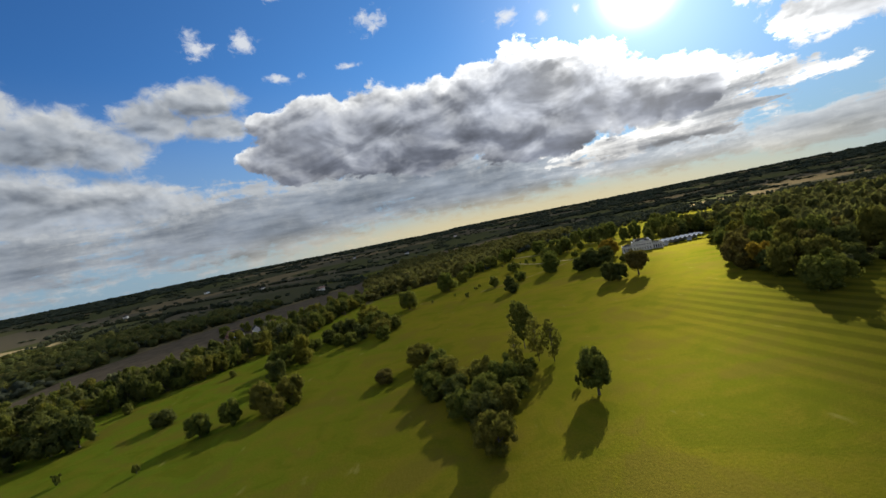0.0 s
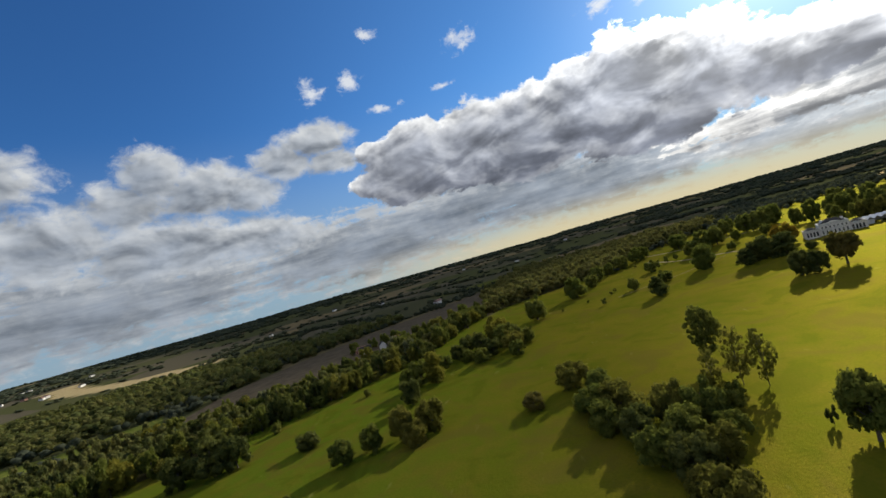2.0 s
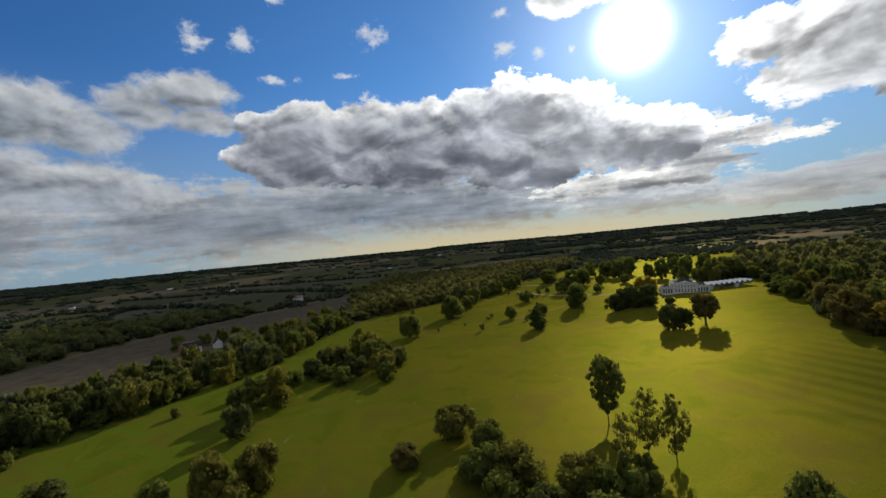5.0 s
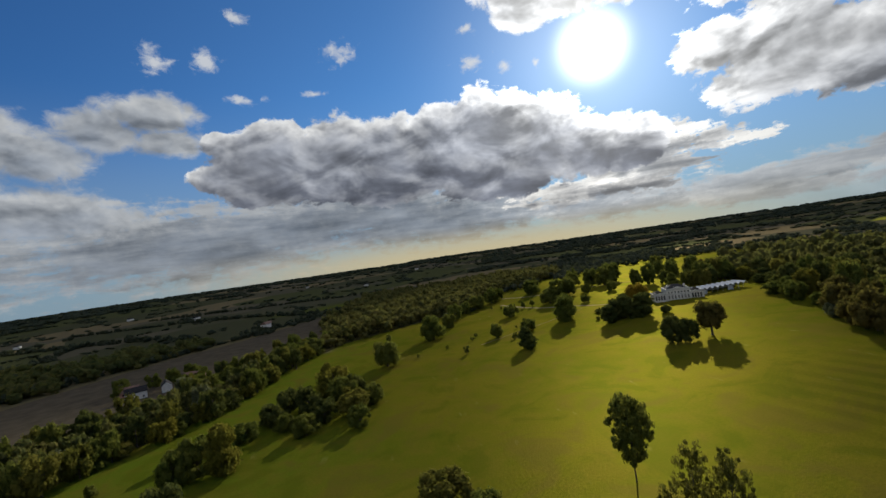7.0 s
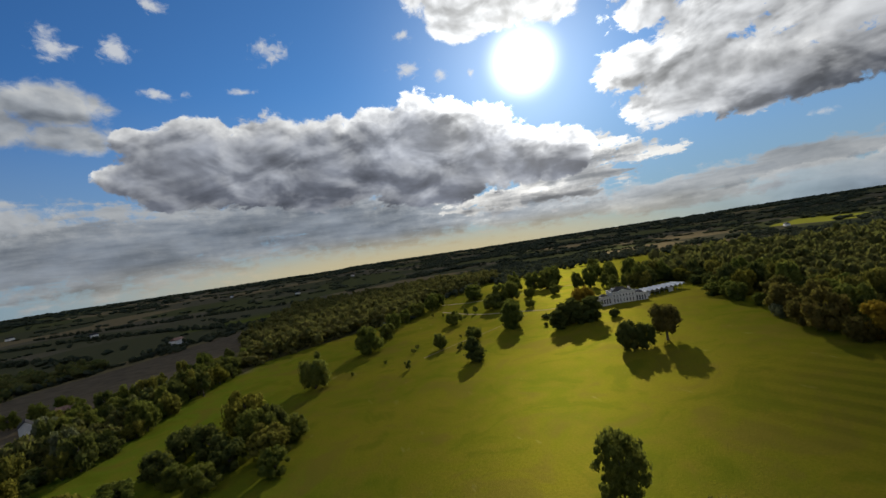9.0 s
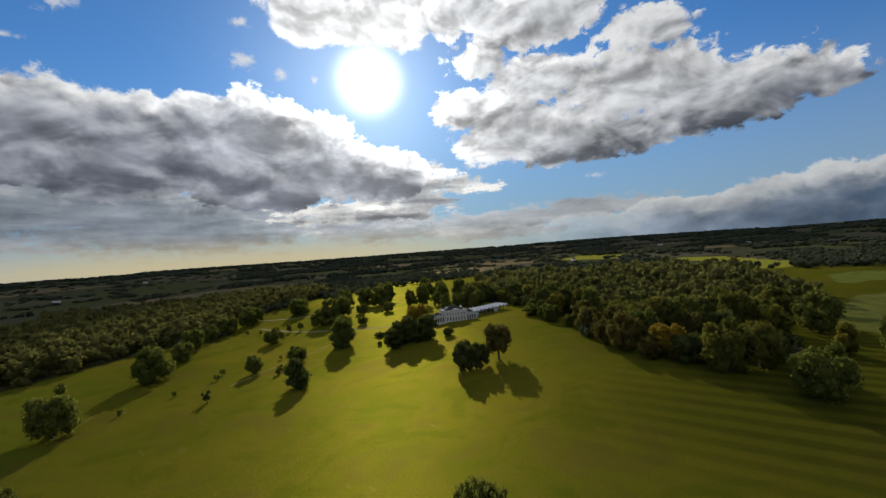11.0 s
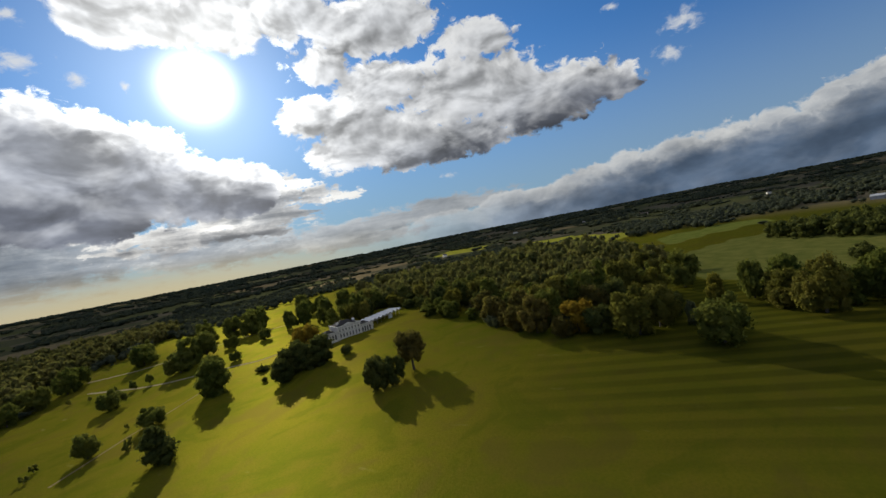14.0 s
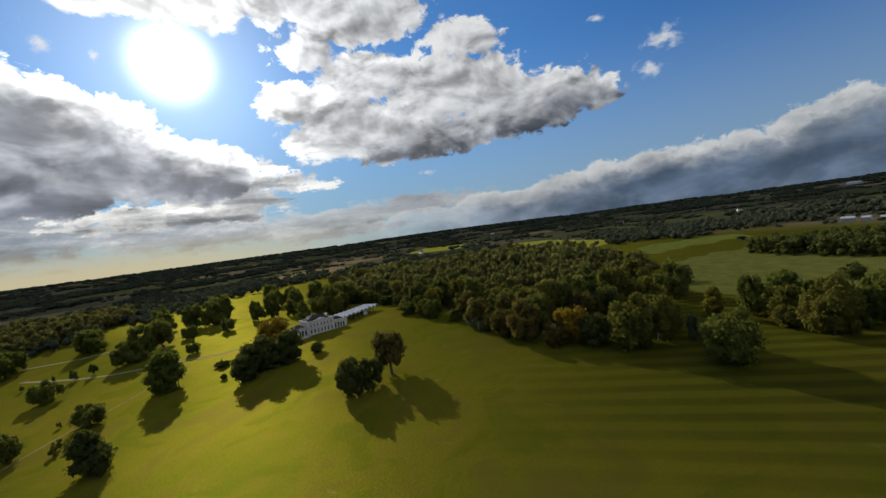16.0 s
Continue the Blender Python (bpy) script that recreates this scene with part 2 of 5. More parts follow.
white_dark = mix_colour(wt, base, (0.135 * U, 0.150 * U, 0.185 * U, 1), (0.47 * U, 0.485 * U, 0.505 * U, 1))
colour = mix_colour(wt, ramp_node(wt, white, 0.0, 0.26), colour, cloud_colour(white, white_on, (0.75 * U, 0.76 * U, 0.765 * U, 1), white_dark, 2.4, 1.2))
bank_dark = mix_colour(wt, ramp_node(wt, azimuth, 42, 84), (0.36 * U, 0.41 * U, 0.47 * U, 1), (0.085 * U, 0.125 * U, 0.19 * U, 1))
colour = mix_colour(wt, math_node(wt, "MULTIPLY", ramp_node(wt, bank, 0.0, 0.10), ramp_node(wt, azimuth, 40, 70, 0.0, 1.0)), colour, cloud_colour(bank, bank_on, (0.66 * U, 0.67 * U, 0.66 * U, 1), bank_dark, 7.0, 0.3))
sunlit = mix_colour(wt, ramp_node(wt, math_node(wt, "MULTIPLY_ADD", lumps, 2.0, loose), 0.0, 1.2), (0.80 * U, 0.79 * U, 0.77 * U, 1), (0.52 * U, 0.54 * U, 0.58 * U, 1))
colour = mix_colour(wt, ramp_node(wt, loose, 0.0, 0.3), colour, sunlit)
glow = node(wt, "ShaderNodeVectorMath", {0: (1.0 * U, 0.98 * U, 0.9 * U), 3: math_node(wt, "MULTIPLY_ADD", disc, 2.2, math_node(wt, "MULTIPLY", halo, 0.55))}, operation="SCALE").outputs[0]
colour = node(wt, "ShaderNodeVectorMath", {0: colour, 1: glow}, operation="ADD").outputs[0]
back = node(wt, "ShaderNodeBackground", {0: colour, 1: 0.1})
wout = node(wt, "ShaderNodeOutputWorld", {0: back.outputs[0]})

sun = new("sun", bpy.data.lights.new("sun", "SUN"))
sun.data.energy, sun.data.angle, sun.data.color = 5.0, radians(0.6), (1.0, 0.95, 0.83)
sun.matrix_world = look(sun_way * 1000, (0, 0, 0))


# ---- materials ----
def material(name):
    m = bpy.data.materials.new(name)
    m.use_nodes = True
    m.node_tree.nodes.clear()
    return m, m.node_tree


def finish(tree, shader):
    node(tree, "ShaderNodeOutputMaterial", {0: shader})


def principled(tree, colour, rough=0.8, metal=0.0, normal=None, specular=0.3):
    ins = {"Base Color": colour, "Roughness": rough, "Metallic": metal, "Specular IOR Level": specular}
    if normal is not None:
        ins["Normal"] = normal
    return node(tree, "ShaderNodeBsdfPrincipled", ins).outputs[0]


def bump(tree, heights, strength=0.4, distance=0.1):
    return node(tree, "ShaderNodeBump", {"Height": heights, "Strength": strength, "Distance": distance}).outputs[0]


def place(tree):
    return node(tree, "ShaderNodeNewGeometry").outputs["Position"]


def simple(name, a, b, scale, rough=0.7, metal=0.0, relief_strength=0.3, specular=0.3):
    """Two tones broken up by coarse and fine noise, with a fine relief."""
    m, t = material(name)
    p = place(t)
    coarse, small = noise_node(t, p, scale, 5), noise_node(t, p, scale * 9, 4)
    k = math_node(t, "MULTIPLY_ADD", small, 0.4, math_node(t, "MULTIPLY", coarse, 0.6))
    finish(t, principled(t, mix_colour(t, ramp_node(t, k, 0.35, 0.65), (*a, 1), (*b, 1)), rough, metal, bump(t, small, relief_strength, 0.02), specular))
    return m


def leaves(name, a, b, thin=0.35):
    """Foliage: two tones by clump, by tree and by noise; light shines through."""
    m, t = material(name)
    geo, info = node(t, "ShaderNodeNewGeometry"), node(t, "ShaderNodeObjectInfo")
    n = noise_node(t, geo.outputs["Position"], 0.35, 4)
    k = math_node(t, "MULTIPLY_ADD", geo.outputs["Random Per Island"], 0.45, math_node(t, "MULTIPLY", info.outputs["Random"], 0.55))
    k = math_node(t, "ADD", k, math_node(t, "MULTIPLY", math_node(t, "SUBTRACT", n, 0.5), 0.9))
    stand = noise_node(t, geo.outputs["Position"], 0.045, 3, 0.7)
    k = math_node(t, "ADD", k, math_node(t, "MULTIPLY", math_node(t, "SUBTRACT", stand, 0.5), 1.6), clamp=True)
    col = mix_colour(t, k, (*a, 1), (*b, 1))
    rough = bump(t, noise_node(t, geo.outputs["Position"], 2.2, 5, 0.65), 0.9, 0.5)
    solid = node(t, "ShaderNodeBsdfDiffuse", {"Color": col, "Normal": rough}).outputs[0]
    glowing = mix_colour(t, 0.35, col, (0.16, 0.17, 0.02, 1))
    through_leaf = node(t, "ShaderNodeBsdfTranslucent", {"Color": glowing}).outputs[0]
    finish(t, node(t, "ShaderNodeMixShader", {0: thin, 1: solid, 2: through_leaf}).outputs[0])
    return m


LEAF_GREEN = leaves("leaf_green", (0.090, 0.115, 0.023), (0.166, 0.167, 0.036), 0.45)
LEAF_DARK = leaves("leaf_dark", (0.060, 0.075, 0.023), (0.104, 0.109, 0.030), 0.38)
LEAF_OLIVE = leaves("leaf_olive", (0.116, 0.116, 0.023), (0.188, 0.160, 0.034), 0.45)
LEAF_YELLOW = leaves("leaf_yellow", (0.121, 0.121, 0.021), (0.210, 0.177, 0.028), 0.45)
LEAF_AUTUMN = leaves("leaf_autumn", (0.098, 0.088, 0.026), (0.165, 0.120, 0.032), 0.42)
LEAF_ORANGE = leaves("leaf_orange", (0.215, 0.140, 0.018), (0.330, 0.205, 0.024), 0.5)
LEAF_SILVER = leaves("leaf_silver", (0.110, 0.118, 0.058), (0.170, 0.176, 0.096), 0.38)
LEAF_WILLOW = leaves("leaf_willow", (0.19, 0.20, 0.16), (0.30, 0.31, 0.25), 0.3)
LEAF_WOOD = leaves("leaf_wood", (0.073, 0.090, 0.030), (0.155, 0.134, 0.043), 0.42)
# haze and cloud shade over the distance put into this greyer, darker colour
LEAF_FAR_HAZED = leaves("leaf_far_hazed", (0.052, 0.064, 0.044), (0.084, 0.090, 0.056), 0.38)
BARK = simple("bark", (0.045, 0.036, 0.028), (0.12, 0.10, 0.08), 1.2, 0.95, 0, 0.8)
STUCCO = simple("white_stucco", (0.58, 0.55, 0.48), (0.72, 0.68, 0.60), 0.5, 0.85, 0, 0.1)
STONE = simple("pale_stone", (0.36, 0.34, 0.29), (0.50, 0.47, 0.41), 0.8, 0.85, 0, 0.3)
SLATE = simple("slate", (0.020, 0.020, 0.021), (0.048, 0.046, 0.046), 0.8, 0.9, 0, 0.4, 0.05)
LEAD = simple("lead_roof", (0.22, 0.23, 0.25), (0.33, 0.34, 0.36), 0.4, 0.5, 0, 0.2)
CANVAS = simple("white_canvas", (0.46, 0.46, 0.45), (0.68, 0.67, 0.65), 0.3, 0.6, 0, 0.2)
BRICK = simple("brick_wall", (0.22, 0.11, 0.075), (0.34, 0.19, 0.13), 0.9, 0.9, 0, 0.4)
TILE = simple("clay_tile", (0.14, 0.08, 0.06), (0.24, 0.14, 0.10), 0.9, 0.85, 0, 0.5)
SHEET = simple("pale_sheet_roof", (0.26, 0.27, 0.28), (0.40, 0.41, 0.42), 0.2, 0.5, 0, 0.2)
GLASS, gt = material("window_glass")
finish(gt, principled(gt, (0.012, 0.014, 0.016, 1), 0.10, 0.0, None, 0.25))


# ---- ground ----
def smooth(a, b, x):
    k = np.clip((x - a) / (b - a), 0, 1)
    return k * k * (3 - 2 * k)


def ground_height(x, y):
    """Gentle parkland that rises to the house and far off to the horizon."""
    x, y = np.asarray(x, float), np.asarray(y, float)
    r = np.hypot(x, y)
    z = 9 * smooth(60, 200, x) * smooth(-200, 150, y)
    roll = 3.0 * np.sin(x / 410 + 1.0) * np.sin(y / 530) * smooth(500, 1100, r) + 9 * np.sin(x / 700 - 0.6) * np.cos(y / 900) * smooth(1200, 2600, r)
    return z + roll + 52 * smooth(1400, 4300, r)


def height_at(x, y):
    return float(ground_height(x, y))


def inside(px, py, polygon):
    """Signed distance in metres to a polygon, positive inside, for arrays of points."""
    best, odd = np.full(px.shape, 1e9), np.zeros(px.shape, bool)
    for (ax, ay), (bx, by) in zip(polygon, polygon[1:] + polygon[:1]):
        dx, dy = bx - ax, by - ay
        k = np.clip(((px - ax) * dx + (py - ay) * dy) / (dx * dx + dy * dy), 0, 1)
        best = np.minimum(best, np.hypot(px - ax - k * dx, py - ay - k * dy))
        cross = (ay > py) != (by > py)
        odd ^= cross & (px < dx * (py - ay) / (dy if dy else 1e-9) + ax)
    return np.where(odd, best, -best)


def along(px, py, line):
    best = np.full(px.shape, 1e9)
    for (ax, ay), (bx, by) in zip(line, line[1:]):
        dx, dy = bx - ax, by - ay
        k = np.clip(((px - ax) * dx + (py - ay) * dy) / (dx * dx + dy * dy), 0, 1)
        best = np.minimum(best, np.hypot(px - ax - k * dx, py - ay - k * dy))
    return best


# woods and fields of the plan
BELT = [(-430, 70), (-365, 104), (-323, 120), (-301, 151), (-268, 168), (-248, 190), (-206, 238), (-178, 264), (-160, 296), (-138, 332), (-119, 370), (-114, 415), (-100, 475), (-95, 570), (-130, 530), (-165, 460), (-190, 385), (-240, 315), (-300, 278), (-345, 276), (-390, 252), (-445, 205), (-445, 160), (-475, 120)]
RIGHT_WOOD = [(216, 316), (204, 302), (194, 280), (184, 259), (175, 235), (168, 216), (186, 206), (215, 200), (250, 202), (281, 210), (333, 215), (428, 229), (574, 292), (686, 403), (661, 545), (554, 642), (404, 610), (301, 505), (279, 452), (270, 394), (230, 348)]
MARQUEE_WOOD = [(228, 334), (226, 352), (244, 378), (268, 398), (282, 430), (304, 456), (290, 404), (266, 366), (244, 342)]
BACK_WOOD = [(238, 442), (304, 458), (322, 520), (264, 496), (242, 472)]
RIGHT_ROW = [(194, 170), (225, 174), (249, 154), (245, 102), (207, 95), (200, 131)]
RIGHT_GROUP = [(150, 132), (143, 113), (150, 91), (185, 71), (191, 104), (164, 123)]
PLOUGH = [(-320, 282), (-250, 328), (-195, 395), (-175, 460), (-142, 530), (-110, 660), (-90, 800), (-116, 850), (-236, 645), (-286, 588), (-338, 480), (-366, 388), (-352, 310)]
TAN = [(-690, 165), (-579, 205), (-487, 184), (-452, 166), (-485, 135), (-620, 105)]
MEADOW = [(-569, 205), (-500, 277), (-448, 294), (-409, 346), (-358, 300), (-400, 262), (-478, 255), (-530, 198)]
LEFT_COUNTRY = [(-430, 120), (-330, 235), (-250, 320), (-190, 390), (-150, 465), (-95, 480), (-95, 900), (-1500, 1200), (-1500, 0), (-500, 60)]
STRAW = [(-1900, 1130), (-1480, 915), (-1113, 800), (-760, 745), (-780, 830), (-1150, 900), (-1500, 1020), (-1880, 1260)]
RIGHT_FIELD = [(262, 160), (285, 192), (320, 205), (425, 208), (480, 170), (560, 60), (640, -60), (720, -160), (500, -200), (285, -60), (215, 30)]
YELLOW_FIELD = [(672, 318), (771, 289), (1070, 515), (1044, 606), (798, 427)]
HILL_FIELD = [(1137, 999), (1376, 1081), (1358, 889), (1123, 781)]
LIME_FIELD = [(502, 229), (560, 193), (634, 110), (689, 160), (608, 255)]
FAR_PARK = [(60, 560), (110, 520), (240, 430), (300, 520), (430, 640), (560, 690), (520, 760), (350, 760), (220, 700), (120, 690)]
FAR_WOOD = [(-100, 500), (-20, 560), (50, 600), (80, 680), (120, 700), (210, 740), (260, 820), (120, 1000), (-100, 1000), (-120, 800), (-125, 640)]
DRIVE = [(178, 440), (150, 455), (139, 477), (115, 513), (105, 538), (92, 593)]
DRIVE_BACK = [(106, 644), (129, 606), (163, 578), (239, 562), (262, 552)]
TRACK = [(28, 407), (66, 433), (101, 448), (135, 462)]
FOOTPATH = [(-209, 133), (-212, 143), (-220, 152), (-232, 160), (-244, 170)]

sides = np.concatenate([-np.geomspace(420, 5200, 46)[::-1], np.arange(-416, 417, 4.0), np.geomspace(420, 5200, 46)])
fore = np.concatenate([-np.geomspace(60, 5200, 46)[::-1], np.arange(-56, 700, 4.0), np.geomspace(704, 5200, 50)])
GX, GY = np.meshgrid(sides, fore)
GZ = ground_height(GX, GY)
nx, ny = len(sides), len(fore)
corner = (np.arange(ny - 1)[:, None] * nx + np.arange(nx - 1)[None, :]).ravel()
ground_mesh = bpy.data.meshes.new("ground")
ground_mesh.from_pydata(np.stack([GX.ravel(), GY.ravel(), GZ.ravel()], -1).tolist(), [],
                        np.stack([corner, corner + 1, corner + nx + 1, corner + nx], -1).tolist())
ground_mesh.polygons.foreach_set("use_smooth", [True] * len(ground_mesh.polygons))


def paint(name, channels):
    layer = ground_mesh.color_attributes.new(name, "FLOAT_COLOR", "POINT")
    layer.data.foreach_set("color", np.stack([np.clip(c, 0, 1).ravel() for c in channels] + [np.ones(GX.size)], -1).ravel().astype(np.float32))


def patch(polygon, soft_edge=4.0):
    return smooth(-soft_edge, soft_edge, inside(GX, GY, polygon))


radius = np.hypot(GX - 60, GY - 300)
paint("farmland", (patch(PLOUGH), np.maximum(patch(TAN), patch(STRAW, 12)), np.maximum(patch(MEADOW), patch(LIME_FIELD, 8))))
paint("parkland", (0 * GX,
                   np.maximum(np.maximum(smooth(4, 16, inside(GX, GY, BELT)), smooth(10, 30, inside(GX, GY, RIGHT_WOOD))), patch(FAR_WOOD, 8)),
                   np.maximum(patch(YELLOW_FIELD, 10), patch(HILL_FIELD, 14))))
paint("distance", (np.maximum(smooth(620, 820, radius), patch(LEFT_COUNTRY, 6)), patch(RIGHT_FIELD, 6), 0 * GX))

GROUND, gt = material("park_ground")
p = place(gt)
flat = node(gt, "ShaderNodeVectorMath", {0: p, 1: (1, 1, 0)}, operation="MULTIPLY").outputs[0]


def channels(name):
    return node(gt, "ShaderNodeSeparateColor", {0: node(gt, "ShaderNodeVertexColor", layer_name=name).outputs[0]}).outputs


farmland, parkland, distance = channels("farmland"), channels("parkland"), channels("distance")
broad, middle, small = noise_node(gt, flat, 0.012, 5), noise_node(gt, flat, 0.09, 6, 0.6), noise_node(gt, flat, 1.1, 6, 0.65)
grass = mix_colour(gt, ramp_node(gt, broad, 0.3, 0.7), (0.086, 0.091, 0.007, 1), (0.133, 0.113, 0.010, 1))
greener = ramp_node(gt, math_node(gt, "ADD", node(gt, "ShaderNodeSeparateXYZ", {0: flat}).outputs[0], math_node(gt, "MULTIPLY", broad, 90.0)), -90, 40, 1.0, 0.0)
grass = mix_colour(gt, greener, grass, (0.085, 0.115, 0.009, 1))
grass = mix_colour(gt, math_node(gt, "MULTIPLY", ramp_node(gt, middle, 0.38, 0.68), 0.55), grass, (0.131, 0.101, 0.013, 1))
grass = mix_colour(gt, math_node(gt, "MULTIPLY", ramp_node(gt, small, 0.35, 0.7), 0.35), grass, (0.055, 0.073, 0.005, 1))
worn = ramp_node(gt, noise_node(gt, node(gt, "ShaderNodeMapping", {"Vector": flat, "Rotation": (0, 0, radians(20)), "Scale": (1.0, 0.35, 1.0)}).outputs[0], 0.16, 4, 0.5), 0.66, 0.78)
patches = noise_node(gt, flat, 0.034, 5, 0.6, 2.1, 0.8)
grass = mix_colour(gt, math_node(gt, "MULTIPLY", ramp_node(gt, patches, 0.50, 0.64), 0.55), grass, (0.100, 0.078, 0.014, 1))
grass = mix_colour(gt, math_node(gt, "MULTIPLY", ramp_node(gt, patches, 0.47, 0.36), 0.50), grass, (0.068, 0.078, 0.006, 1))
grass = mix_colour(gt, math_node(gt, "MULTIPLY", worn, 0.40), grass, (0.213, 0.183, 0.055, 1))
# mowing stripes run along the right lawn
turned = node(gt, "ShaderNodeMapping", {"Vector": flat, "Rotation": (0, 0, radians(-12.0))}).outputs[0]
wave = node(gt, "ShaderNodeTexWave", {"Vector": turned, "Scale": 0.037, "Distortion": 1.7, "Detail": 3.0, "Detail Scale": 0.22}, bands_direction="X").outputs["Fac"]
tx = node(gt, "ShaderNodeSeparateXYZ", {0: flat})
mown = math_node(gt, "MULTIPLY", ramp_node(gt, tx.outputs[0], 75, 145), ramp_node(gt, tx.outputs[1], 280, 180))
# the whole mown part darkened in the colour, standing in for thin cloud shade
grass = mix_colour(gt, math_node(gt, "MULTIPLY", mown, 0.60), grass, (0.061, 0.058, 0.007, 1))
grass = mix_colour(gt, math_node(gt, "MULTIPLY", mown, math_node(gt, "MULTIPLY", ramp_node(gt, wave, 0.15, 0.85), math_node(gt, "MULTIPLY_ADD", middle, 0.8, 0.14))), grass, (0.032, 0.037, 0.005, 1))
soil = mix_colour(gt, ramp_node(gt, middle, 0.3, 0.7), (0.070, 0.056, 0.037, 1), (0.104, 0.083, 0.055, 1))
straw_col = mix_colour(gt, ramp_node(gt, middle, 0.3, 0.7), (0.30, 0.22, 0.10, 1), (0.42, 0.33, 0.17, 1))
meadow_col = mix_colour(gt, ramp_node(gt, middle, 0.3, 0.7), (0.085, 0.105, 0.018, 1), (0.14, 0.145, 0.03, 1))
litter = mix_colour(gt, ramp_node(gt, small, 0.3, 0.7), (0.030, 0.032, 0.012, 1), (0.060, 0.050, 0.022, 1))
# far farmland: irregular fields
warp = node(gt, "ShaderNodeVectorMath", {0: flat, 1: node(gt, "ShaderNodeVectorMath", {0: node(gt, "ShaderNodeTexNoise", {"Vector": flat, "Scale": 0.002}).outputs[1], 3: 160.0}, operation="SCALE").outputs[0]}, operation="ADD").outputs[0]
parcel = node(gt, "ShaderNodeTexVoronoi", {"Vector": warp, "Scale": 0.0034, "Randomness": 0.9}).outputs["Color"]
pick = node(gt, "ShaderNodeSeparateColor", {0: parcel}).outputs[0]
fields = mix_colour(gt, ramp_node(gt, pick, 0.25, 0.3), (0.060, 0.059, 0.030, 1), (0.091, 0.078, 0.049, 1))
fields = mix_colour(gt, ramp_node(gt, pick, 0.55, 0.6), fields, (0.065, 0.067, 0.027, 1))
fields = mix_colour(gt, ramp_node(gt, pick, 0.84, 0.88), fields, (0.142, 0.109, 0.057, 1))
edge = math_node(gt, "MULTIPLY", math_node(gt, "SUBTRACT", small, 0.5), 0.5)


def laid(factor, under, over):
    k = math_node(gt, "ADD", factor, math_node(gt, "MULTIPLY", edge, math_node(gt, "MULTIPLY", factor, math_node(gt, "SUBTRACT", 1.0, factor))))
    return mix_colour(gt, ramp_node(gt, k, 0.35, 0.65), under, over)


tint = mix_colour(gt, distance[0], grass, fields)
tint = laid(distance[1], tint, mix_colour(gt, ramp_node(gt, middle, 0.3, 0.7), (0.085, 0.095, 0.020, 1), (0.13, 0.125, 0.030, 1)))
tint = laid(farmland[0], tint, soil)
tint = laid(farmland[1], tint, straw_col)
tint = laid(farmland[2], tint, meadow_col)
tint = laid(parkland[2], tint, (0.24, 0.23, 0.03, 1))
tint = laid(parkland[1], tint, litter)
turf = bump(gt, math_node(gt, "ADD", small, middle), 0.35, 0.3)
matt = node(gt, "ShaderNodeBsdfDiffuse", {"Color": tint, "Roughness": 0.6, "Normal": turf}).outputs[0]
blades = node(gt, "ShaderNodeBsdfGlossy", {"Color": mix_colour(gt, 1.0, tint, (1.5, 1.5, 1.5, 1), "MULTIPLY"), "Roughness": 0.55, "Normal": turf}).outputs[0]
finish(gt, node(gt, "ShaderNodeMixShader", {0: 0.17, 1: matt, 2: blades}).outputs[0])
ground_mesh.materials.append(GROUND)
ground = tagged(new("ground", ground_mesh), "mown parkland lawn with fields and woods around", "ground", kind="structure")


# ---- the gravel drives ----
GRAVEL = simple("pale_gravel", (0.20, 0.165, 0.095), (0.30, 0.25, 0.16), 0.6, 1.0, 0, 0.4, 0.0)
EARTH = simple("trodden_earth", (0.15, 0.115, 0.05), (0.22, 0.175, 0.085), 0.4, 1.0, 0, 0.4, 0.0)


def ribbon(name, line, wide, label, mat=GRAVEL):
    """A gravel strip that follows the ground along a line."""
    points = []
    for (ax, ay), (bx, by) in zip(line, line[1:]):
        steps = max(1, int(math.hypot(bx - ax, by - ay) / 3))
        points += [(ax + (bx - ax) * k / steps, ay + (by - ay) * k / steps) for k in range(steps)]
    points.append(line[-1])
    for _ in range(6):
        points = [points[0]] + [tuple((np.array(a) + 2 * np.array(b) + np.array(c)) / 4) for a, b, c in zip(points, points[1:], points[2:])] + [points[-1]]
    bm = bmesh.new()
    rows = []
    for k, (x, y) in enumerate(points):
        (ax, ay), (bx, by) = points[max(k - 1, 0)], points[min(k + 1, len(points) - 1)]
        d = math.hypot(bx - ax, by - ay)
        ux, uy = -(by - ay) / d, (bx - ax) / d
        row = []
        for q in (-1, -0.5, 0, 0.5, 1):
            w = q * wide / 2 * (1 + 0.15 * noise.noise((x / 9, y / 9, q)))
            px, py = x + ux * w, y + uy * w
            row.append(bm.verts.new((px, py, height_at(px, py) + 0.05 - 0.03 * q * q)))
        rows.append(row)
    for a, b in zip(rows, rows[1:]):
        for k in range(4):
            bm.faces.new((a[k], a[k + 1], b[k + 1], b[k]))
    bmesh.ops.recalc_face_normals(bm, faces=bm.faces[:])
    mesh = bpy.data.meshes.new(name)
    bm.to_mesh(mesh)
    bm.free()
    mesh.materials.append(mat)
    return tagged(new(name, mesh), label, "drive", kind="structure")


ribbon("road_drive", DRIVE, 2.6, "pale gravel drive across the park lawn")
ribbon("road_track", TRACK, 1.3, "worn earth track across the lawn", EARTH)
ribbon("road_path", FOOTPATH, 1.4, "narrow pale footpath across the lawn")
ribbon("road_back", DRIVE_BACK, 2.6, "pale gravel drive behind the house")


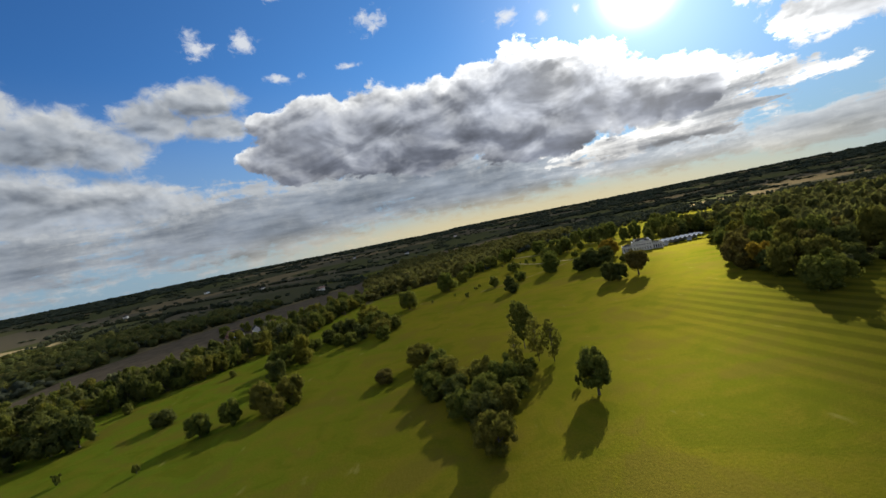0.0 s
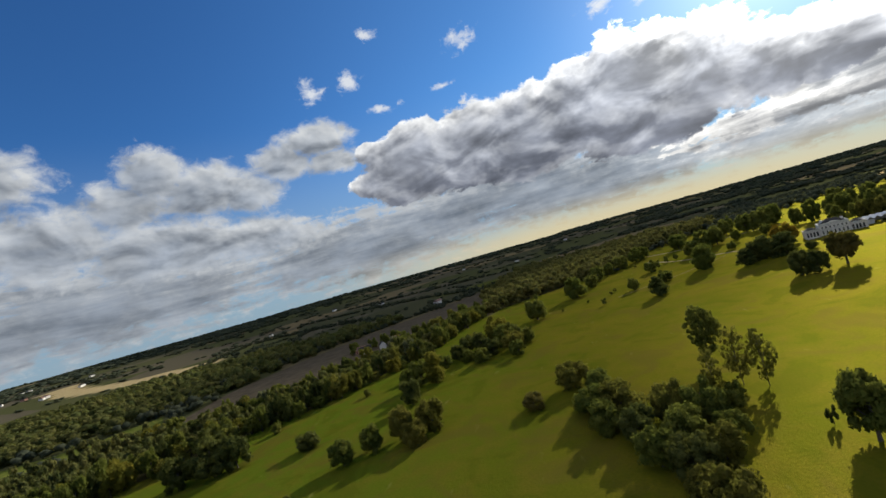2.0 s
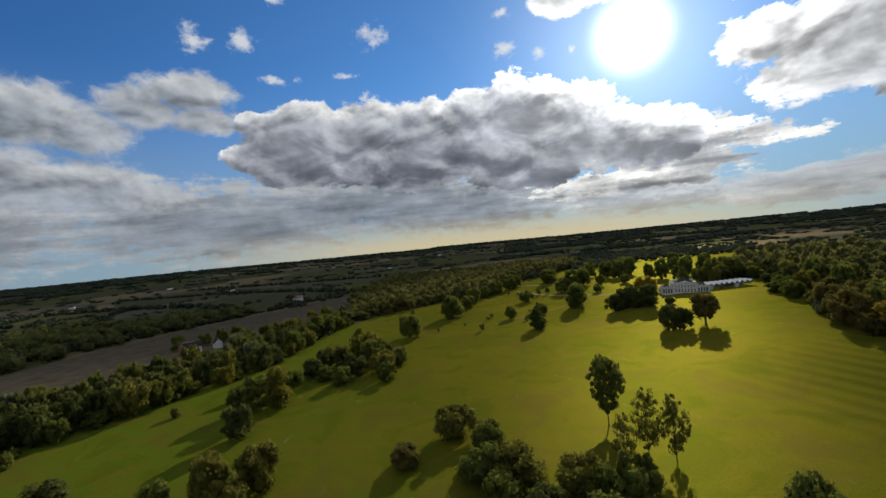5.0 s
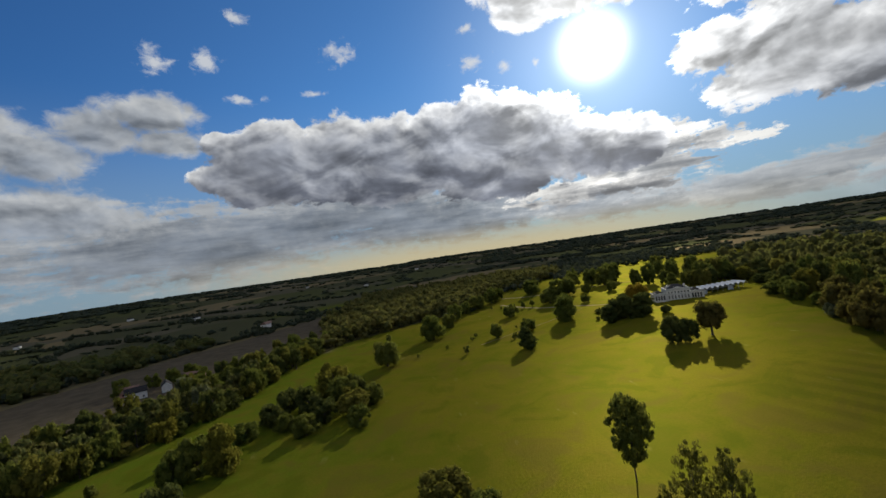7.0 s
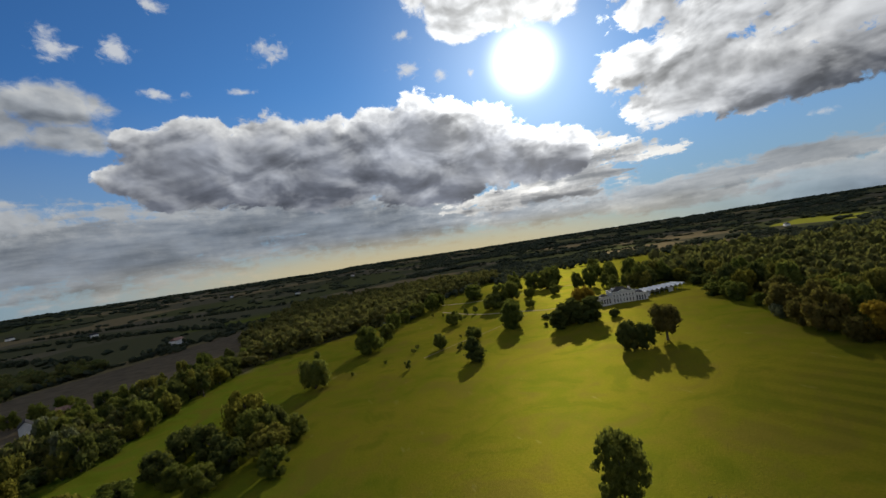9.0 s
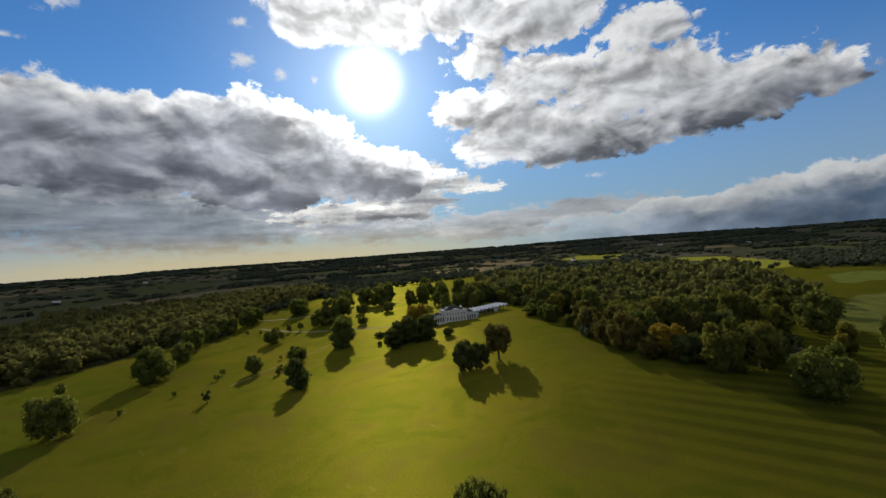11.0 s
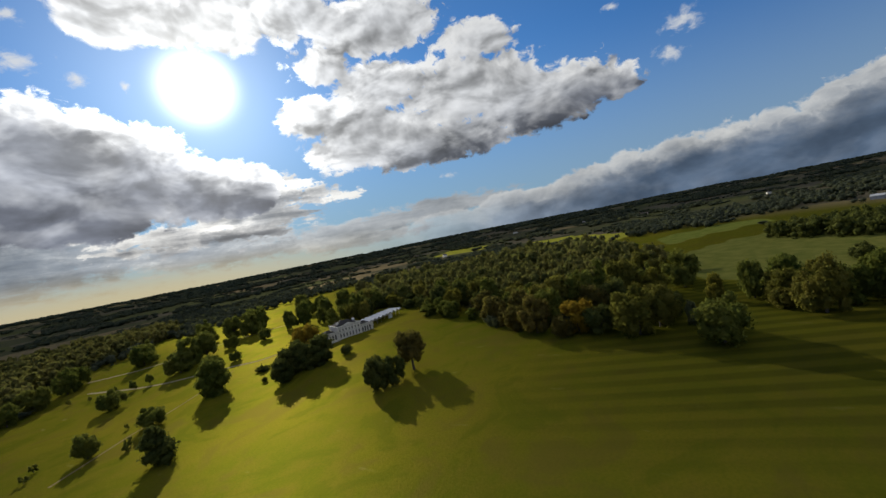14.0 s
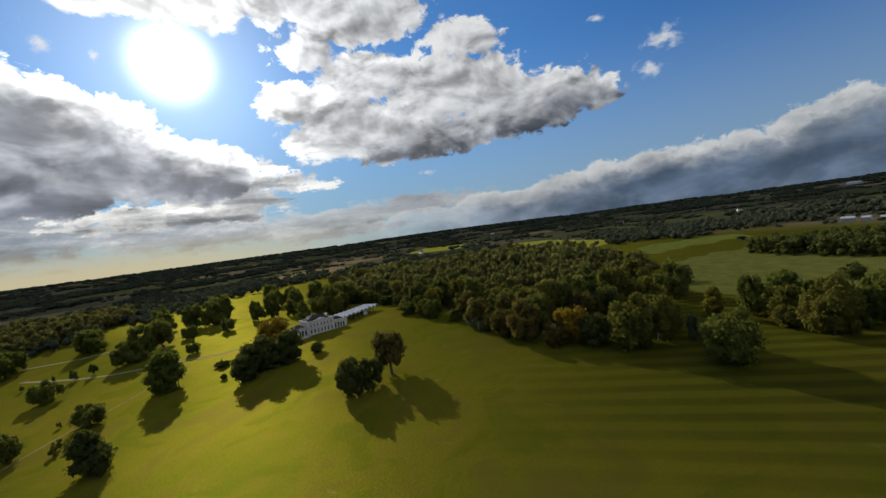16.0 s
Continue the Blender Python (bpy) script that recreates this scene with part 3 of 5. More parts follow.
# ---- the unseen sheet that casts cloud shade on valley and lawn ----
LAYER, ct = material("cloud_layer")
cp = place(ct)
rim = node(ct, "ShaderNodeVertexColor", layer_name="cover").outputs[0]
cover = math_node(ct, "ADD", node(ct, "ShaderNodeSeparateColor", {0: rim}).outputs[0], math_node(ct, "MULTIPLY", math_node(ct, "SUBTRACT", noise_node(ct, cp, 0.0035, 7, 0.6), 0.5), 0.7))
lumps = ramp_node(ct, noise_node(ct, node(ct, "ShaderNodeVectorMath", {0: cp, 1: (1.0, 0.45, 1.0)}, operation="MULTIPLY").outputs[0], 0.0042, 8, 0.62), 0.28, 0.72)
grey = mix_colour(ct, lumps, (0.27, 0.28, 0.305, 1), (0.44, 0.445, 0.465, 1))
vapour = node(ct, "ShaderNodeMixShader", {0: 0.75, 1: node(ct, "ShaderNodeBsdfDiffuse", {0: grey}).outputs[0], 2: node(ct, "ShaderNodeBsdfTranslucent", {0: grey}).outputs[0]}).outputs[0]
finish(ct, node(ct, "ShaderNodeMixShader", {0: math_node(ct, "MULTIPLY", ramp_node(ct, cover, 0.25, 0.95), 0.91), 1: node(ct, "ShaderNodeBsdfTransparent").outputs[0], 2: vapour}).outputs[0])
# drawn over the ground that it shades, then lifted along the sun's way past the far clip
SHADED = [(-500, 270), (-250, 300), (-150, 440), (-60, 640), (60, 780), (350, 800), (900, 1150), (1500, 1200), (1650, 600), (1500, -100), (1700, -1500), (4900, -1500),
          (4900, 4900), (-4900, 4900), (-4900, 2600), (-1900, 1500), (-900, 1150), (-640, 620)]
# thinner parts added to dim the near and right lawn
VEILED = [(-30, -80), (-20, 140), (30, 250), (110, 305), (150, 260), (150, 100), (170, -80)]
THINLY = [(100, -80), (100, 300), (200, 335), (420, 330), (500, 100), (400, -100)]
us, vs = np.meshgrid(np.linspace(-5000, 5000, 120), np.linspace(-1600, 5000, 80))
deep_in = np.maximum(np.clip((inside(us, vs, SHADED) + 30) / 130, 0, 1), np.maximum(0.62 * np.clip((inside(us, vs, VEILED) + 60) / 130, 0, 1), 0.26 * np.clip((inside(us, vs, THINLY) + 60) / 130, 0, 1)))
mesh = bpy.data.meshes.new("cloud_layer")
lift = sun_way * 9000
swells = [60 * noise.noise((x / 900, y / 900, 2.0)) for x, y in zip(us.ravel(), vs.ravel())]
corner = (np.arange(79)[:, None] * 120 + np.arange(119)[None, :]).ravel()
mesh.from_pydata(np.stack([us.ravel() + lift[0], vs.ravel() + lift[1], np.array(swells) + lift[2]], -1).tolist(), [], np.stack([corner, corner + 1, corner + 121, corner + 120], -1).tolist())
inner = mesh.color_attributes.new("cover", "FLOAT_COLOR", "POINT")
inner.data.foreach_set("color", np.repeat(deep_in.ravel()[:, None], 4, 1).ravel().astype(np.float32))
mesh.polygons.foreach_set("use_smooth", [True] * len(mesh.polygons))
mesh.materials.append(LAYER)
tagged(new("cloud_layer", mesh), "unseen sheet casting cloud shade on valley and right lawn", "cloud", kind="structure")


# ---- helpers for things ----
def part(name, bm, mat, parent, label=""):
    mesh = bpy.data.meshes.new(name)
    bm.to_mesh(mesh)
    bm.free()
    mesh.materials.append(mat)
    ob = new(name, mesh)
    ob.parent = parent
    if label:
        ob["label"] = label
    return ob


def box(bm, x0, x1, y0, y1, z0, z1):
    r = bmesh.ops.create_cube(bm, size=1.0, matrix=Matrix.Translation(((x0 + x1) / 2, (y0 + y1) / 2, (z0 + z1) / 2)) @ Matrix.Diagonal((x1 - x0, y1 - y0, z1 - z0, 1)))
    return r["verts"]


def prism(bm, profile, y0, y1):
    """Closed profile in x, z drawn out from y0 to y1."""
    a = [bm.verts.new((x, y0, z)) for x, z in profile]
    b = [bm.verts.new((x, y1, z)) for x, z in profile]
    bm.faces.new(a)
    bm.faces.new(b[::-1])
    for i in range(len(a)):
        j = (i + 1) % len(a)
        bm.faces.new((a[i], b[i], b[j], a[j]))
    bmesh.ops.recalc_face_normals(bm, faces=bm.faces[:])


# ---- trees ----
def ico(level):
    bm = bmesh.new()
    bmesh.ops.create_icosphere(bm, subdivisions=level, radius=1.0)
    v = np.array([x.co[:] for x in bm.verts])
    f = np.array([[q.index for q in x.verts] for x in bm.faces])
    bm.free()
    return v, f


ICO2, ICO1 = ico(2), ico(1)


def crown_mesh(name, rng, shape, lobes, cards, card_size, core=0.80, sphere=ICO2, foot=0.08):
    """A crown of unit width and height 1: lobes of foliage, each a lumpy heart with many small leaf clumps standing off it."""
    verts, faces, n = [], [], 0
    quads = []
    for lobe in range(lobes):
        for _ in range(40):
            c = rng.uniform(-1, 1, 3)
            if np.linalg.norm(c) <= 1:
                break
        reach, bottom, top, size = shape(c, rng)
        centre = reach
        v = sphere[0].copy()
        lump = 1 + 0.22 * np.sin(v @ rng.normal(0, 2.6, 3) + rng.uniform(0, 6)) + 0.16 * np.sin(v @ rng.normal(0, 4.5, 3))
        v = v * lump[:, None] * size * core + centre
        verts.append(v)
        faces.append(sphere[1] + n)
        n += len(v)
        d = rng.normal(0, 1, (cards, 3))
        d /= np.linalg.norm(d, axis=1)[:, None]
        at = centre + d * size * rng.uniform(0.55, 1.15, (cards, 1))
        a = np.cross(d, rng.normal(0, 1, (cards, 3))) + rng.normal(0, 0.35, (cards, 3))
        a /= np.linalg.norm(a, axis=1)[:, None]
        b = np.cross(d + rng.normal(0, 0.45, (cards, 3)), a)
        b /= np.linalg.norm(b, axis=1)[:, None]
        s = card_size * rng.uniform(0.6, 1.6, (cards, 1))
        quads.append(np.stack([at - a * s - b * s * 0.6, at + a * s - b * s * 0.5, at + a * s * rng.uniform(-0.6, 0.6, (cards, 1)) + b * s], 1))
    q = np.concatenate(quads).reshape(-1, 3)
    v = np.concatenate(verts + [q])
    # fill the unit box: width 1 about the trunk, top at 1
    v[:, :2] *= 0.5 / np.percentile(np.hypot(v[:, 0], v[:, 1]), 97)
    low, high = np.percentile(v[:, 2], (1, 99))
    v[:, 2] = foot + (v[:, 2] - low) / (high - low) * (1 - foot)
    mesh = bpy.data.meshes.new(name)
    tri = np.concatenate(faces)
    quad = np.arange(len(q)).reshape(-1, 3) + n
    mesh.from_pydata(v.tolist(), [], tri.tolist() + quad.tolist())
    mesh.polygons.foreach_set("use_smooth", [True] * len(tri) + [False] * len(quad))
    return mesh


def round_shape(c, rng):
    size = np.array((0.150, 0.150, 0.125)) * rng.uniform(0.5, 1.45)
    z = 0.50 + 0.36 * c[2]
    wide = 0.37 * math.sqrt(max(0.10, 1 - abs((z - 0.46) / 0.50) ** 2.4))
    k = np.linalg.norm(c[:2]) + 1e-6
    a = math.atan2(c[1], c[0])
    r = wide * min(1.0, 0.45 + 0.75 * k) * (1 + 0.20 * math.sin(2 * a + 1.0 + 3 * z) + 0.14 * math.sin(5 * a + 7 * z))
    return np.array((c[0] / k * r, c[1] / k * r, z + 0.05 * math.sin(3 * a))), 0, 1, size


def tall_shape(c, rng):
    size = np.array((0.17, 0.17, 0.085)) * rng.uniform(0.65, 1.3)
    z = 0.50 + 0.43 * c[2]
    wide = 0.34 * math.sqrt(max(0.04, 1 - abs((z - 0.48) / 0.5) ** 2))
    return np.array((c[0] * wide, c[1] * wide, z)), 0, 1, size


def cone_shape(c, rng):
    z = 0.50 + 0.42 * c[2]
    size = np.array((0.20, 0.20, 0.10)) * (1.35 - z) * rng.uniform(0.8, 1.2)
    wide = 0.36 * (1.12 - z)
    return np.array((c[0] * wide, c[1] * wide, z)), 0, 1, size


def open_shape(c, rng):
    size = np.array((0.080, 0.080, 0.032)) * rng.uniform(0.4, 1.5)
    z = 0.58 + 0.39 * c[2]
    wide = 0.44 * math.sqrt(max(0.08, 1 - abs((z - 0.62) / 0.44) ** 2))
    return np.array((c[0] * wide, c[1] * wide, z)), 0, 1, size


def low_shape(c, rng):
    size = np.array((0.22, 0.22, 0.30)) * rng.uniform(0.8, 1.2)
    return np.array((c[0] * 0.34, c[1] * 0.34, 0.42 + 0.30 * c[2])), 0, 1, size


def trunk_mesh(name, rng, thick, top, limbs, spread):
    """A tapered trunk with a flare at the foot and limbs, of unit height."""
    bm = bmesh.new()

    def tube(points, radii, sides=7):
        rings = []
        for (p, r) in zip(points, radii):
            rings.append([bm.verts.new((p[0] + r * math.cos(k * math.tau / sides), p[1] + r * math.sin(k * math.tau / sides), p[2])) for k in range(sides)])
        for a, b in zip(rings, rings[1:]):
            for k in range(sides):
                bm.faces.new((a[k], a[(k + 1) % sides], b[(k + 1) % sides], b[k]))

    lean = rng.uniform(-0.03, 0.03, 2)
    tube([(lean[0] * z, lean[1] * z, z) for z in (-0.03, 0.03, 0.15, top * 0.6, top)], [thick * 1.7, thick * 1.15, thick, thick * 0.75, thick * 0.2])
    for k in range(limbs):
        a, z = k * 2.4 + rng.uniform(-0.4, 0.4), rng.uniform(0.2, 0.55) * top / 0.75
        d = spread * rng.uniform(0.6, 1.0)
        up = rng.uniform(0.12, 0.3)
        tube([(0, 0, z), (math.cos(a) * d * 0.5, math.sin(a) * d * 0.5, z + up * 0.55), (math.cos(a) * d, math.sin(a) * d, z + up)], [thick * 0.55, thick * 0.38, thick * 0.10], 5)
    mesh = bpy.data.meshes.new(name)
    bm.to_mesh(mesh)
    bm.free()
    mesh.materials.append(BARK)
    mesh.polygons.foreach_set("use_smooth", [True] * len(mesh.polygons))
    return mesh


rng = np.random.default_rng(7)
MODELS = {}
for kind, count, shape, lobes, cards, size, thick, top, limbs, spread, foot in (
        ("round", 5, round_shape, 46, 105, 0.030, 0.030, 0.72, 6, 0.30, 0.07), ("tall", 3, tall_shape, 46, 110, 0.028, 0.035, 0.85, 5, 0.2, 0.04),
        ("cone", 2, cone_shape, 40, 110, 0.028, 0.030, 0.9, 6, 0.18, 0.05), ("open", 3, open_shape, 150, 60, 0.020, 0.018, 0.92, 14, 0.34, 0.22),
        ("bare", 3, open_shape, 110, 34, 0.017, 0.016, 0.97, 26, 0.32, 0.14), ("low", 3, low_shape, 14, 170, 0.040, 0.03, 0.5, 4, 0.25, 0.0),
        ("young", 2, round_shape, 12, 110, 0.055, 0.025, 0.75, 3, 0.2, 0.18), ("lone", 2, round_shape, 44, 105, 0.032, 0.034, 0.75, 7, 0.3, 0.24), ("edge", 6, round_shape, 26, 88, 0.036, 0.030, 0.72, 5, 0.30, 0.06)):
    MODELS[kind] = [(crown_mesh("crown", rng, shape, lobes, cards, size, 0.12 if kind in ("open", "bare") else 0.72, ICO1, foot),
                     trunk_mesh("trunk", rng, thick, top, limbs, spread)) for _ in range(count)]
turn = random.Random(5)


def plant(name, kind, x, y, tall, wide, leaf, label, group="", category="tree"):
    """One tree: an Empty at its foot, with trunk and crown."""
    crown, trunk = turn.choice(MODELS[kind])
    root = new(name)
    root.matrix_basis = Matrix.Translation((x, y, height_at(x, y) - 0.1)) @ Matrix.Rotation(turn.uniform(0, math.tau), 4, "Z") @ Matrix.Diagonal((wide, wide * turn.uniform(0.9, 1.1), tall, 1))
    for part_name, mesh in (("trunk", trunk), ("crown", crown)):
        ob = new(part_name, mesh)
        ob.parent = root
        if part_name == "crown":
            if not mesh.materials:
                mesh.materials.append(leaf)
            ob.material_slots[0].link = "OBJECT"
            ob.material_slots[0].material = leaf
    tagged(root, label, category, group)
    return root


OAK = "broad parkland tree with dark green crown on mown lawn"
# lone trees of the lawn before the house
for x, y, h, w in ((121, 317, 14.5, 13), (127, 311, 12.5, 10.5)):
    plant("oak_tree", "round", x, y, h, w, LEAF_DARK, "dense dark green tree casting shade on the lawn", "lawn trees")
plant("pine_tree", "lone", 141, 311, 18, 15.5, LEAF_AUTUMN, "spreading brownish tree with bare visible trunk on the lawn", "lawn trees")
for x, y, h, w in ((123, 390, 13, 12), (137, 393, 17.5, 17), (147, 384, 16.5, 15), (131, 396, 15, 13), (141, 387, 13, 12)):
    plant("holm_oak", "tall", x, y, h, w, LEAF_DARK, "dark evergreen tree in a clump below the house", "evergreen clump")
plant("maple_tree", "round", 165, 421, 17, 19, LEAF_ORANGE, "orange autumn tree beside the white house", "evergreen clump")
for x, y, h, w in ((106, 431, 20, 17), (111, 440, 20, 15)):
    plant("lime_tree", "tall", x, y, h, w, LEAF_GREEN, "tall dense green tree with long shadow on the lawn", "park trees")
for x, y, h, w in ((143, 538, 21, 18), (159, 544, 20, 18), (130, 527, 15, 19), (150, 486, 7.6, 9), (212, 565, 21, 18), (224, 575, 22, 19), (204, 580, 20, 17), (236, 590, 22, 20), (195, 516, 11, 12)):
    plant("lime_tree", "round", x, y, h, w, LEAF_GREEN, OAK, "park trees")
for x, y, h, w in ((73, 429, 10, 15.5), (45, 424, 10.5, 9.5), (80, 506, 12.5, 14.5), (140, 618, 17, 22)):
    plant("oak_tree", "round", x, y, h, w, LEAF_GREEN, OAK, "park trees")
plant("yew_tree", "cone", 53, 372, 15, 13.5, LEAF_DARK, "dark cone-shaped evergreen on the lawn", "park trees")
for x, y, h, w in ((-3, 459, 20, 22), (-42, 391, 20, 19), (17, 505, 13, 15), (28, 540, 17, 15), (88, 625, 19, 16), (64, 600, 16, 20), (45, 575, 14, 15), (100, 640, 16, 16)):
    plant("oak_tree", "round", x, y, h, w, LEAF_GREEN, "rounded green oak at the edge of the park", "edge oaks")
for x, y, h, w in ((57, 412, 4.5, 4), (54, 408, 4, 3.6), (14, 386, 6, 5), (30, 437, 3.8, 3.2), (67, 445, 3, 2.4), (3, 412, 3, 2.4), (103, 538, 7, 7), (112, 534, 7.5, 5.5),
                   (92, 545, 4, 3), (84, 560, 4, 2.6), (98, 555, 4.5, 2.6), (76, 575, 4, 3), (25, 427, 3.5, 3.6), (-20, 400, 3, 2.4)):
    plant("young_tree", "young", x, y, h, w, LEAF_GREEN, "small young tree standing alone on the lawn", "young trees")

for x, y, w in ((136, 430, 9.5), (123, 408, 3.4)):
    plant("shrub_bed", "low", x, y, 2.6, w, LEAF_DARK, "low dark round shrub bed cut into the lawn", "shrubs", "shrub")
plant("clipped_yew", "cone", 136, 430, 4.6, 1.8, LEAF_DARK, "narrow clipped yew in the shrub bed", "shrubs", "shrub")
plant("round_shrub", "low", 160, 378, 5.2, 8, LEAF_DARK, "clipped dark shrub on the lawn before the house", "shrubs", "shrub")
# behind the house
for x, y, h, w, kind in ((231, 468, 15, 11, "cone"), (238, 516, 22, 15, "round"), (228, 524, 17, 14, "round"), (301, 569, 18, 18, "round"), (288, 575, 17, 16, "round"),
                         (281, 507, 24, 20, "round"), (268, 520, 20, 17, "round"), (246, 500, 14, 13, "round"), (190, 600, 17, 16, "round"), (176, 540, 10, 9, "round"),
                         (170, 520, 12, 9, "open"), (260, 640, 18, 17, "round"), (330, 640, 19, 18, "round"), (215, 660, 18, 18, "round"), (150, 640, 18, 17, "round")):
    plant("garden_tree", kind, x, y, h, w, LEAF_GREEN, "mature green tree on the grass behind the house", "trees behind the house")

# clump on the near lawn with tall thin trees
plant("oak_tree", "lone", 43.5, 142, 15.5, 12.5, LEAF_GREEN, "lone green oak with a long shadow on the lawn", "lawn trees")
plant("ash_tree", "open", 31, 208, 24, 10.5, LEAF_GREEN, "tall thin ash with sparse crown", "clump trees")
for x, y, h, w in ((33, 186, 20, 8.5), (39, 182, 19, 8), (22, 178, 17, 7)):
    plant("birch_tree", "bare", x, y, h, w, LEAF_OLIVE, "slender half-bare tree with thin branches", "clump trees")
for x, y, h, w, leaf in ((-22, 214, 12, 15, LEAF_OLIVE), (-8, 178, 12, 15, LEAF_OLIVE), (6, 169, 12.5, 15, LEAF_OLIVE), (14, 165, 12.5, 13, LEAF_GREEN), (5, 118, 11, 12, LEAF_OLIVE), (2, 127, 8, 9, LEAF_OLIVE),
                         (-17, 184, 10, 15, LEAF_GREEN), (-40, 198, 6.5, 11, LEAF_AUTUMN), (-6, 160, 10, 13, LEAF_DARK), (5, 152, 11, 13, LEAF_GREEN), (11, 142, 10, 11, LEAF_OLIVE), (3, 138, 10, 12, LEAF_DARK),
                         (-14, 168, 10, 12, LEAF_GREEN), (17, 153, 8, 9, LEAF_GREEN), (22, 168, 7, 8, LEAF_GREEN), (27, 178, 5, 6, LEAF_GREEN), (-4, 144, 10, 11, LEAF_GREEN), (-13, 200, 10, 12, LEAF_GREEN)):
    plant("hawthorn_tree", "round", x, y, h, w, leaf, "bushy olive-green tree in a tangled clump" if leaf is not LEAF_AUTUMN else "low russet bush beside the clump", "clump trees")
plant("young_tree", "young", 40, 152, 5, 2.6, LEAF_DARK, "small young tree standing alone on the lawn", "young trees")
# left lawn
for x, y, h, w in ((-243, 103, 10, 15), (-233, 74, 8, 13), (-252, 88, 7, 8)):
    plant("white_willow", "round", x, y, h, w, LEAF_WILLOW, "silvery white willow in the lawn clump", "silver trees")
for x, y, h, w, leaf in ((-216, 121, 15, 13, LEAF_GREEN), (-226, 112, 14, 12, LEAF_OLIVE), (-208, 126, 14, 12, LEAF_DARK), (-222, 128, 17, 14, LEAF_GREEN), (-206, 116, 10, 9, LEAF_YELLOW),
                         (-218, 100, 12, 12, LEAF_OLIVE), (-214, 90, 10, 10, LEAF_YELLOW), (-228, 92, 11, 11, LEAF_OLIVE), (-230, 128, 14, 12, LEAF_DARK), (-222, 78, 10, 10, LEAF_OLIVE)):
    plant("shelter_tree", "round", x, y, h, w, leaf, "mixed green and yellowing tree in a lawn clump", "left clump")
plant("sallow_tree", "round", -161, 108, 11, 16, LEAF_GREEN, "low spreading grey-green tree on the lawn", "lawn trees")
for x, y, h, w in ((-207, 180, 15, 15), (-195, 188, 17, 17), (-186, 193, 15, 14), (-200, 196, 16, 15)):
    plant("oak_tree", "round", x, y, h, w, LEAF_DARK, "dense dark oak in a rounded clump", "dark clump")
for x, y, h, w in ((-203, 144, 4.4, 3.6), (-183, 141, 3, 3), (-162, 156, 4.4, 3.4), (-308, 113, 5, 4.6), (-150, 128, 3.5, 3), (-128, 152, 4, 3.4)):
    plant("young_tree", "young", x, y, h, w, LEAF_GREEN, "small young tree standing alone on the lawn", "young trees")
plant("round_shrub", "low", -150, 200, 7.4, 11, LEAF_DARK, "round dark bush on the sunlit lawn", "shrubs", "shrub")
for x, y, h, w, leaf in ((-70, 338, 20, 20, LEAF_YELLOW), (-56, 305, 13, 15, LEAF_OLIVE), (-80, 318, 14, 15, LEAF_DARK), (-92, 326, 12, 14, LEAF_DARK), (-97, 312, 10, 13, LEAF_DARK), (-70, 303, 10, 13, LEAF_DARK), (-104, 296, 9, 12, LEAF_GREEN), (-60, 330, 14, 15, LEAF_DARK), (-48, 318, 10, 11, LEAF_GREEN), (-52, 288, 9, 11, LEAF_GREEN), (-64, 322, 15, 15, LEAF_GREEN), (-88, 300, 8, 9, LEAF_GREEN),
                         (-76, 290, 9, 11, LEAF_GREEN)):
    plant("field_maple", "round", x, y, h, w, leaf, "yellowing tree in a clump at the lawn's edge", "maple clump")
plant("poplar_tree", "tall", -102, 266, 18.5, 12.5, LEAF_YELLOW, "upright yellow-green tree beside dark trees", "maple clump")
for x, y, h, w, leaf in ((-107, 234, 13, 11.5, LEAF_DARK), (-112, 268, 14, 14, LEAF_GREEN), (-118, 262, 12, 10, LEAF_GREEN), (-96, 190, 14, 12, LEAF_OLIVE), (-108, 184, 11, 11, LEAF_GREEN), (-88, 184, 9, 10, LEAF_OLIVE),
                         (-84, 196, 13, 12, LEAF_OLIVE), (-118, 176, 10, 10, LEAF_GREEN), (-128, 283, 7, 7, LEAF_GREEN), (-150, 268, 4.5, 4.5, LEAF_GREEN), (-192, 232, 5.5, 5.5, LEAF_GREEN), (-197, 240, 5, 5, LEAF_GREEN)):
    plant("field_tree", "round", x, y, h, w, leaf, "bushy tree casting a long shadow across the lawn", "left lawn trees")


# ---- woods ----
def spots(polygon, gap, seed, keep=lambda x, y: True):
    """Jittered places on a grid inside a polygon."""
    r = np.random.default_rng(seed)
    xs, ys = [q[0] for q in polygon], [q[1] for q in polygon]
    gx, gy = np.meshgrid(np.arange(min(xs), max(xs), gap), np.arange(min(ys), max(ys), gap))
    gx, gy = gx.ravel() + r.uniform(-0.42, 0.42, gx.size) * gap, gy.ravel() + r.uniform(-0.42, 0.42, gy.size) * gap
    ok = inside(gx, gy, polygon) > 1.0
    return [(x, y, d) for x, y, d in zip(gx[ok], gy[ok], inside(gx, gy, polygon)[ok]) if keep(x, y)]


wild = np.random.default_rng(31)
templates = []
for lobes, cards, ball in ((10, 34, ICO1), (4, 26, ICO1), (2, 10, ICO1), (2, 4, ICO1)):
    row = []
    for _ in range(5):
        mesh = crown_mesh("sample", wild, low_shape if lobes < 5 else round_shape, lobes, max(cards, 1), 0.055 if lobes > 4 else 0.085, 0.85, ball, 0.0)
        mesh.calc_loop_triangles()
        row.append((np.array([v.co[:] for v in mesh.vertices]), np.array([t.vertices[:] for t in mesh.loop_triangles])))
        bpy.data.meshes.remove(mesh)
    templates.append(row)


